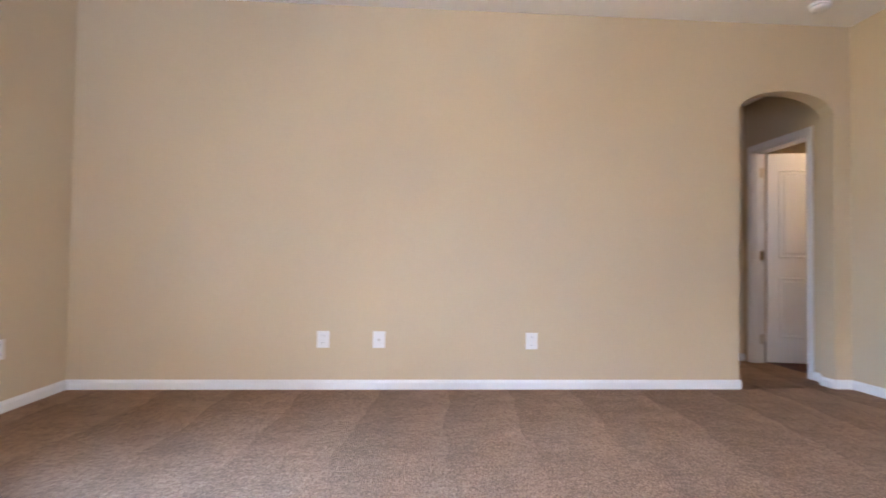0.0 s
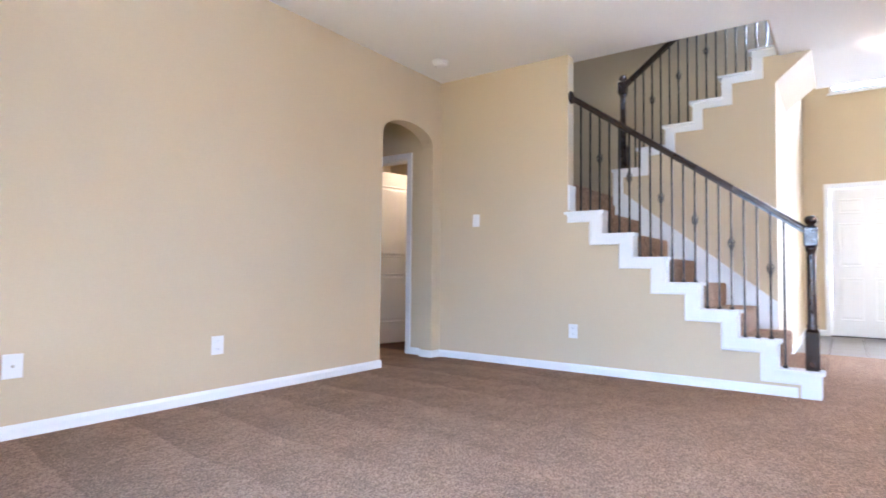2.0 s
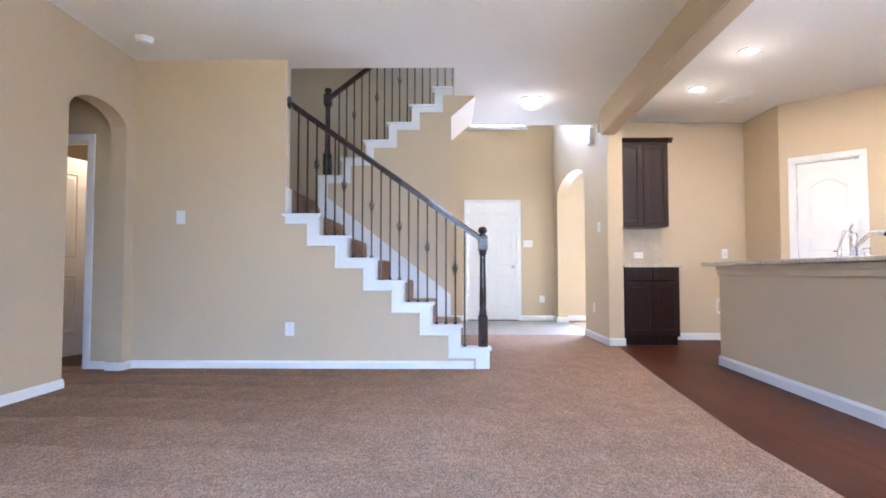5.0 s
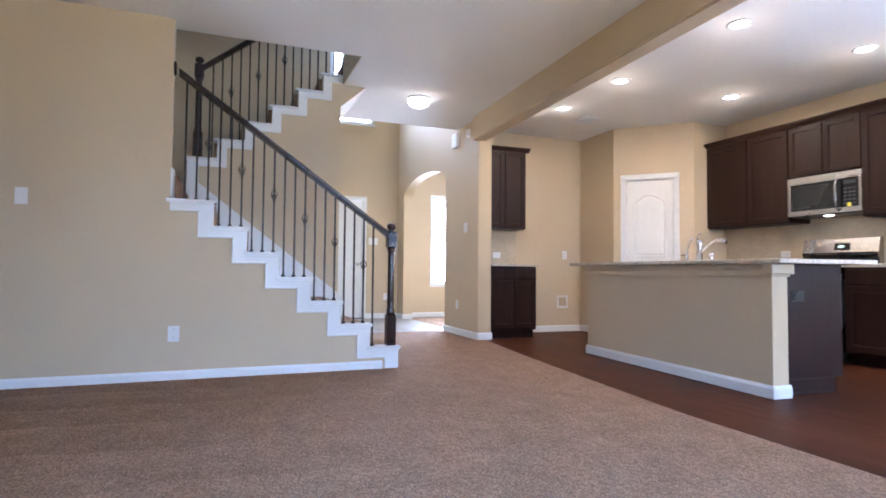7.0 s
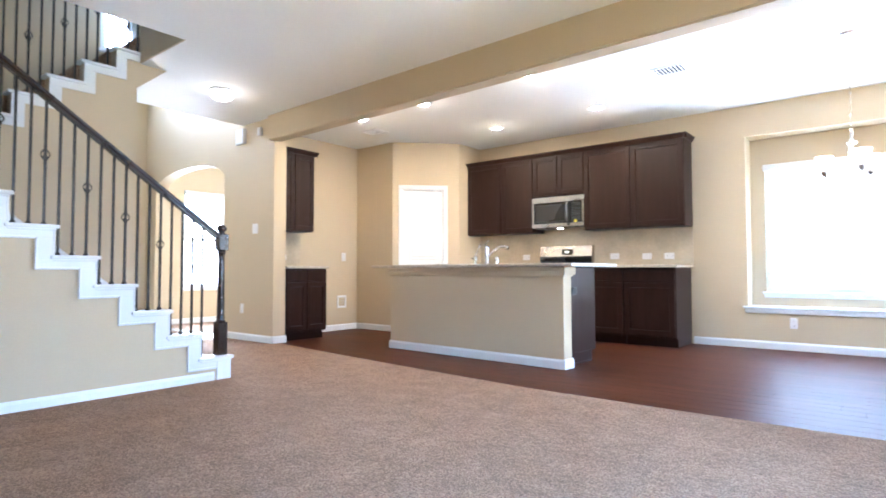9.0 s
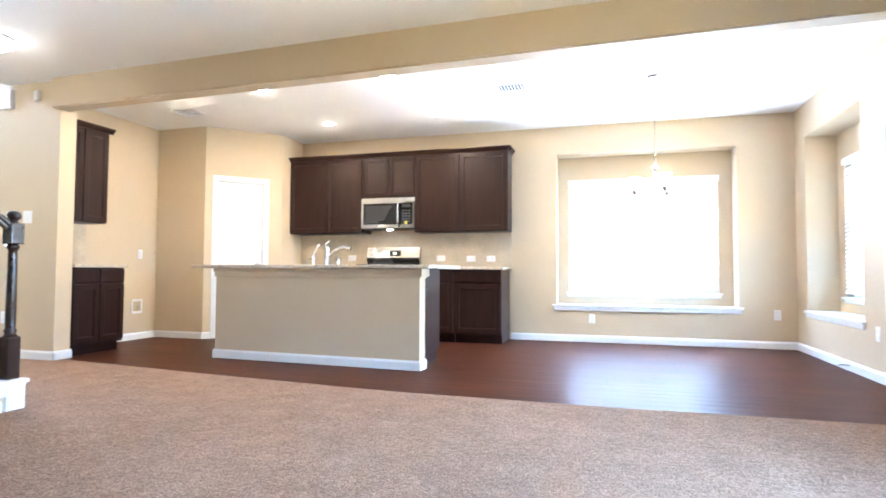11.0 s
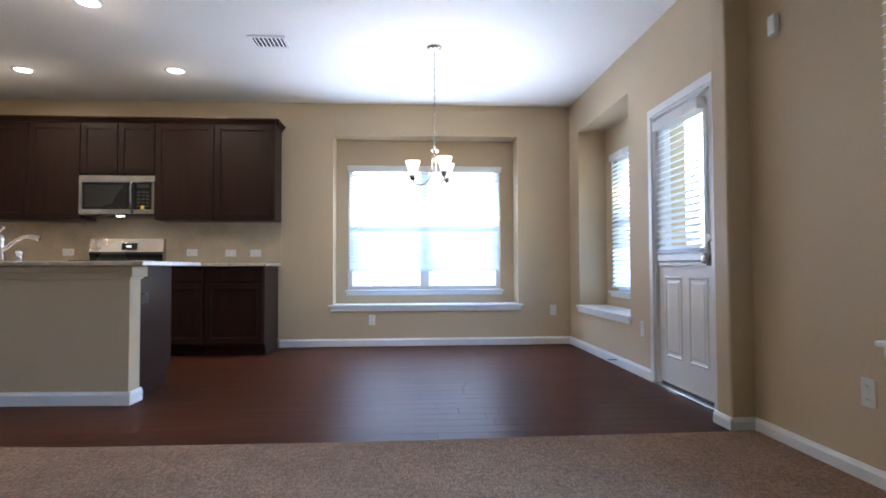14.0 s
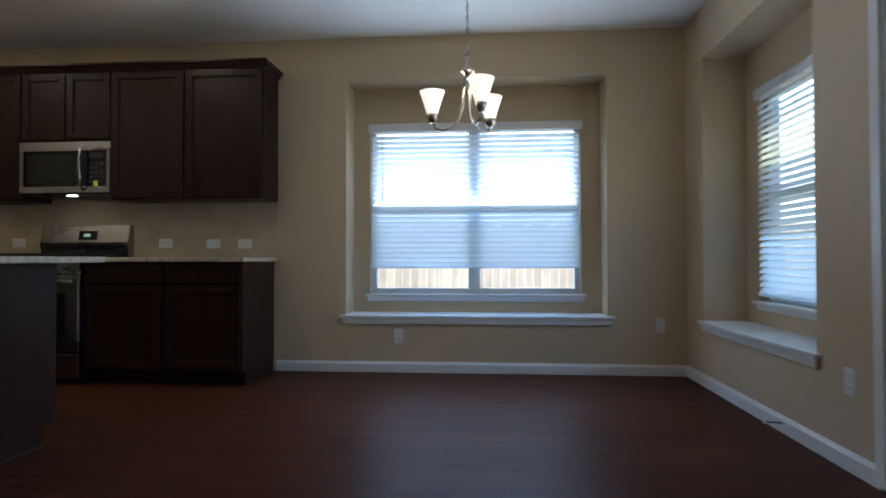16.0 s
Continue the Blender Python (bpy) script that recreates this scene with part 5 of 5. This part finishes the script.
# ---- small fixtures ----
def plate(kind, m, label, width=0.072, height=0.116, flat=False):
    """A wall plate: local x along the wall, y out of it."""
    p = thing(kind, label, "outlet" if "outlet" in kind or "jack" in kind else "switch", group="white wall plates")
    p.matrix_world = m
    w, h = (height, width) if flat else (width, height)
    part("plate", block(-w / 2, 0.0005, -h / 2, w / 2, 0.006, h / 2, 0.003), PLASTIC, p)
    if kind == "outlet":
        for s in (-1, 1):
            a, b = (s * 0.026, 0) if flat else (0, s * 0.026)
            f = part("socket", block(a - 0.016, 0.006, b - 0.014, a + 0.016, 0.0072, b + 0.014, 0.002), PLASTIC, p)
            for q in (-0.006, 0.006):
                # raised dark bars; the shade of the socket holes is in their colour
                part("slot", block(a + q - 0.001, 0.0072, b - 0.004, a + q + 0.001, 0.0076, b + 0.006), SLOT, f)
    elif kind == "cable_jack":
        part("socket", lathe(bmesh.new(), [(0.008, 0), (0.008, 0.006), (0.004, 0.008)], m=Matrix.Translation((0, 0.006, 0)) @ Matrix.Rotation(radians(-90), 4, "X"), n=10), NICKEL, p)
    else:
        for q in ([0] if width < 0.1 else [-0.024, 0.024]):
            part("rocker", block(q - 0.016, 0.006, -0.032, q + 0.016, 0.010, 0.032, 0.003), PLASTIC, p)
    return p


N_, S_, E_, W_ = 180, 0, 90, -90    # turn of a plate on the north, south, east and west walls
for kind, x, y, z, turn, label, flat, width in (
        ("outlet", 0.405, NORTH, 0.345, N_, "white duplex outlet on the tan north wall", False, 0.085),
        ("cable_jack", 0.79, NORTH, 0.345, N_, "white cable jack plate on the tan north wall", False, 0.085),
        ("outlet", 1.87, NORTH, 0.340, N_, "white duplex outlet on the tan north wall", False, 0.085),
        ("outlet", WEST, 3.86, 0.36, W_, "white duplex outlet on the window wall", False, 0.085),
        ("outlet", EAST_STAIR, 3.12, 0.337, E_, "white duplex outlet below the stairs", False, 0.078),
        ("light_switch", EAST_STAIR, 4.087, 1.308, E_, "white rocker switch beside the arch", False, 0.076),
        ("outlet", WEST, 0.985, 0.358, W_, "white duplex outlet under the living room window", False, 0.072),
        ("outlet", WEST, -1.188, 0.378, W_, "white duplex outlet beside the patio door", False, 0.072),
        ("outlet", 0.937, SOUTH, 0.288, S_, "white duplex outlet under the dining niche", False, 0.072),
        ("outlet", -1.10, SOUTH, 0.383, S_, "white duplex outlet in the dining corner", False, 0.072),
        ("outlet", 4.174, SOUTH + 0.009, 1.044, S_, "white outlet on the stone backsplash", True, 0.075),
        ("outlet", 2.88, SOUTH + 0.009, 1.037, S_, "white outlet on the stone backsplash", True, 0.075),
        ("light_switch", 2.47, SOUTH + 0.009, 1.03, S_, "white switch plate on the stone backsplash", True, 0.075),
        ("outlet", 2.203, SOUTH + 0.009, 1.03, S_, "white outlet on the stone backsplash", True, 0.075),
        ("outlet", EAST_KITCHEN - 0.009, -0.60, 1.04, E_, "white outlet over the narrow worktop", True, 0.075),
        ("outlet", EAST_KITCHEN, -1.665, 1.06, E_, "white outlet for the refrigerator", False, 0.075),
        ("light_switch", 6.20, HALL_Y, 1.375, N_ + 180, "white double switch plate on the hall wall", False, 0.115),
        ("outlet", 6.47, HALL_Y, 0.39, N_ + 180, "white duplex outlet on the hall wall", False, 0.072),
        ("light_switch", FRONT, 0.38, 1.33, E_, "white double switch plate beside the front door", False, 0.16),
        ("outlet", FRONT, 0.14, 0.37, E_, "white duplex outlet beside the front door", False, 0.09)):
    plate(kind, pose(x, y, z, 0, 0, turn), label, width, 0.116 if width < 0.1 else 0.12, flat)

# recessed water box for the refrigerator
wb = thing("water_box", "white recessed refrigerator water valve box", "wall box", (EAST_KITCHEN, -1.63, 0.41), 90)
bm = bmesh.new()
for a, b, c0, d0 in ((-0.085, -0.06, -0.09, 0.09), (0.06, 0.085, -0.09, 0.09), (-0.06, 0.06, -0.09, -0.06), (-0.06, 0.06, 0.06, 0.09)):
    cuboid(bm, a, 0.0005, c0, b, 0.012, d0, 0.003)
part("frame", bm, PLASTIC, wb)
# the recess is barely deep, so its shade is put into the tan colour
part("back", block(-0.06, 0.0006, -0.06, 0.06, 0.003, 0.06), SPLASH, wb, "box back coloured tan for the shade of the recess")
part("valve", tube(bmesh.new(), [(0, 0.003, -0.03), (0, 0.02, -0.03), (0, 0.02, 0.02)], 0.007, 8), NICKEL, wb)

# detectors and vents
sm = thing("smoke_detector", "white round smoke detector on the ceiling", "smoke detector", (3.785, 4.175, H))
part("base", lathe(bmesh.new(), [(0.072, -0.001), (0.072, -0.012), (0.066, -0.014)], n=28), PLASTIC, sm)
part("cover", lathe(bmesh.new(), [(0.062, -0.013), (0.060, -0.034), (0.045, -0.044), (0.012, -0.047)], n=28), PLASTIC, sm)
for name, label, x, y, z, turn, w, h, dd in (
        ("wall_sensor", "white alarm sensor high in the living room corner", WEST, 0.47, 2.085, W_, 0.055, 0.10, 0.03),
        ("door_chime", "white door chime box high on the hall wall", 6.50, HALL_Y, 2.55, 0, 0.17, 0.19, 0.05),
        ("alarm_sensor", "small white alarm sensor beside the beam", 6.10, HALL_Y, 2.56, 0, 0.06, 0.10, 0.04)):
    e = thing(name, label, "sensor", (x, y, z), turn)
    part("housing", block(-w / 2, 0.0005, -h / 2, w / 2, dd, h / 2, 0.006), PLASTIC, e)
    part("lens_cover", block(-w / 2 + 0.01, dd, -h / 4, w / 2 - 0.01, dd + 0.003, h / 4, 0.001), VINYL, e)


def vent(x, y, w, d, turn):
    v = thing("ceiling_vent", "white louvred ceiling air vent", "air vent", (x, y, H), turn, group="ceiling vents")
    bm = bmesh.new()
    for a, b, c0, d0 in ((-w / 2, w / 2, d / 2 - 0.03, d / 2), (-w / 2, w / 2, -d / 2, -d / 2 + 0.03), (-w / 2, -w / 2 + 0.03, -d / 2 + 0.03, d / 2 - 0.03), (w / 2 - 0.03, w / 2, -d / 2 + 0.03, d / 2 - 0.03)):
        cuboid(bm, a, c0, -0.010, b, d0, -0.0005, 0.003)
    part("frame", bm, PLASTIC, v)
    # dark sheet carries the shade of the opening behind the slats
    part("backing", block(-w / 2 + 0.03, -d / 2 + 0.03, -0.002, w / 2 - 0.03, d / 2 - 0.03, -0.0006), SLOT, v, "dark sheet that stands in for the shaded duct")
    n = 7
    for i in range(n):
        xx = -w / 2 + 0.035 + (w - 0.07) * (i + 0.5) / n
        part("slat", prism(bmesh.new(), [(xx - 0.003, -d / 2 + 0.03, -0.0025), (xx + 0.001, -d / 2 + 0.03, -0.010), (xx + 0.004, -d / 2 + 0.03, -0.010), (xx, -d / 2 + 0.03, -0.0025)], (0, d - 0.06, 0)), PLASTIC, v)


vent(1.66, -1.427, 0.30, 0.25, 0)
vent(5.43, -1.34, 0.30, 0.25, 0)
ds = thing("door_stop", "thin spring door stop on the baseboard", "door stop", (WEST + 0.014, -1.72, 0.05), -90)
part("spring", tube(bmesh.new(), [(0, 0, 0), (0.01, 0.03, 0.002), (0.02, 0.075, 0.0)], 0.004, 8), IRON, ds)
part("tip", lathe(bmesh.new(), [(0.008, 0), (0.008, 0.012), (0.004, 0.015)], m=Matrix.Translation((0.02, 0.074, 0)) @ Matrix.Rotation(radians(-90), 4, "X"), n=10), PLASTIC, ds, "white rubber tip")

# ---- outdoors: fences, neighbours ----


def fence(label, p, q, n):
    p, q = Vector(p), Vector(q)
    f = thing("fence", label, "fence", tuple(p))
    bpy.context.view_layer.update()
    d = (q - p)
    L = d.length
    ang = math.degrees(math.atan2(d.y, d.x))
    f.matrix_world = pose(*p, 0, 0, ang)
    w = L / n
    me = mesh_of("board", block(0.003, -0.01, 0.05, w - 0.003, 0.01, 1.85), FENCE)
    for i in range(n):
        b = new("board", me)
        b.parent, b.location = f, (i * w, 0, 0.02 * math.sin(i * 1.7))
    for z in (0.45, 1.35):
        part("rail", block(0, 0.011, z, L, 0.05, z + 0.09), FENCE, f)


fence("sunlit cedar privacy fence behind the dining window", (9, -8.5, -0.35), (-11, -8.5, -0.35), 140)
fence("sunlit cedar privacy fence beyond the patio", (-9.5, -8.4, -0.35), (-9.5, 8, -0.35), 116)
for x, y, w, d in ((-20, 2, 6, 10),):
    h = thing("house", "neighbouring pale house with a shingle roof", "house", (x, y, -0.35))
    part("wall", block(-w / 2, -d / 2, 0, w / 2, d / 2, 3.0), SIDING, h)
    part("roof", prism(bmesh.new(), [(-w / 2 - 0.4, -d / 2 - 0.4, 3.0), (-w / 2 - 0.4, d / 2 + 0.4, 3.0), (-w / 2 - 0.4, 0, 5.2)], (w + 0.8, 0, 0)), SHINGLE, h)
    for k in (-0.25, 0.25):
        part("window", block(k * w - 0.5, d / 2, 0.9, k * w + 0.5, d / 2 + 0.03, 2.3), VINYL, h)
        part("window", block(w / 2, k * d - 0.5, 0.9, w / 2 + 0.03, k * d + 0.5, 2.3), VINYL, h)

# glowing panels stand in for the bright sky and light the blinds
for name, at, w, d in (("backdrop_south", (0, -24, 0), 70, 0.2), ("backdrop_west", (-27, 0, 0), 0.2, 60), ("backdrop_east", (24, 0, 0), 0.2, 40)):
    setting(name, block(at[0] - w / 2, at[1] - d / 2, -0.35, at[0] + w / 2, at[1] + d / 2, 16), SKY_WEST if "west" in name else SKY_EAST if "east" in name else SKY_GLOW, "glowing panel in place of the bright sky outside", "sky")

# upper windows
plain_window("window_5", pose(FRONT, 0.9, 0, 0, 0, 90), 1.0, 3.36, 4.8, "high white window above the front door")
plain_window("window_6", pose(6.30, 1.48, 0, 0, 0, 90), 0.36, 3.1, 4.2, "white window of the upper stairwell")

# ---- floor pieces ----
wood = setting("floor_wood", block(WEST - 0.1, SOUTH - 0.02, -0.08, EAST_KITCHEN, 0.42, -0.012), JOINT, "dark brown wood plank floor of kitchen and dining area", "floor")
PW, PL = 0.127, 1.22
rng = random.Random(4)
y, row = SOUTH + 0.0, 0
while y < 0.30:
    x = WEST - rng.uniform(0.0, PL)
    y1 = min(y + PW, 0.36)
    while x < EAST_KITCHEN:
        a, b = max(x, WEST), min(x + PL, EAST_KITCHEN)
        if b - a > 0.02:
            pl = part("plank", cuboid(bmesh.new(), a + 0.0008, y + 0.0008, -0.012, b - 0.0008, y1 - 0.0008, -0.0035), WOOD_FLOOR, wood)
        x += PL
    y += PW
tilef = setting("floor_foyer", block(6.95, HALL_Y - 0.2, -0.06, FRONT + 0.02, 1.74, -0.010), JOINT, "beige ceramic tile floor of the foyer", "floor")
me = mesh_of("tile", block(0.003, 0.003, -0.010, 0.327, 0.327, 0.0, 0.002), TILE)
for i in range(7):
    for j in range(6):
        tl = new("tile", me)
        tl.parent, tl.location = tilef, (6.95 + i * 0.33, -0.24 + j * 0.33, -0.002)
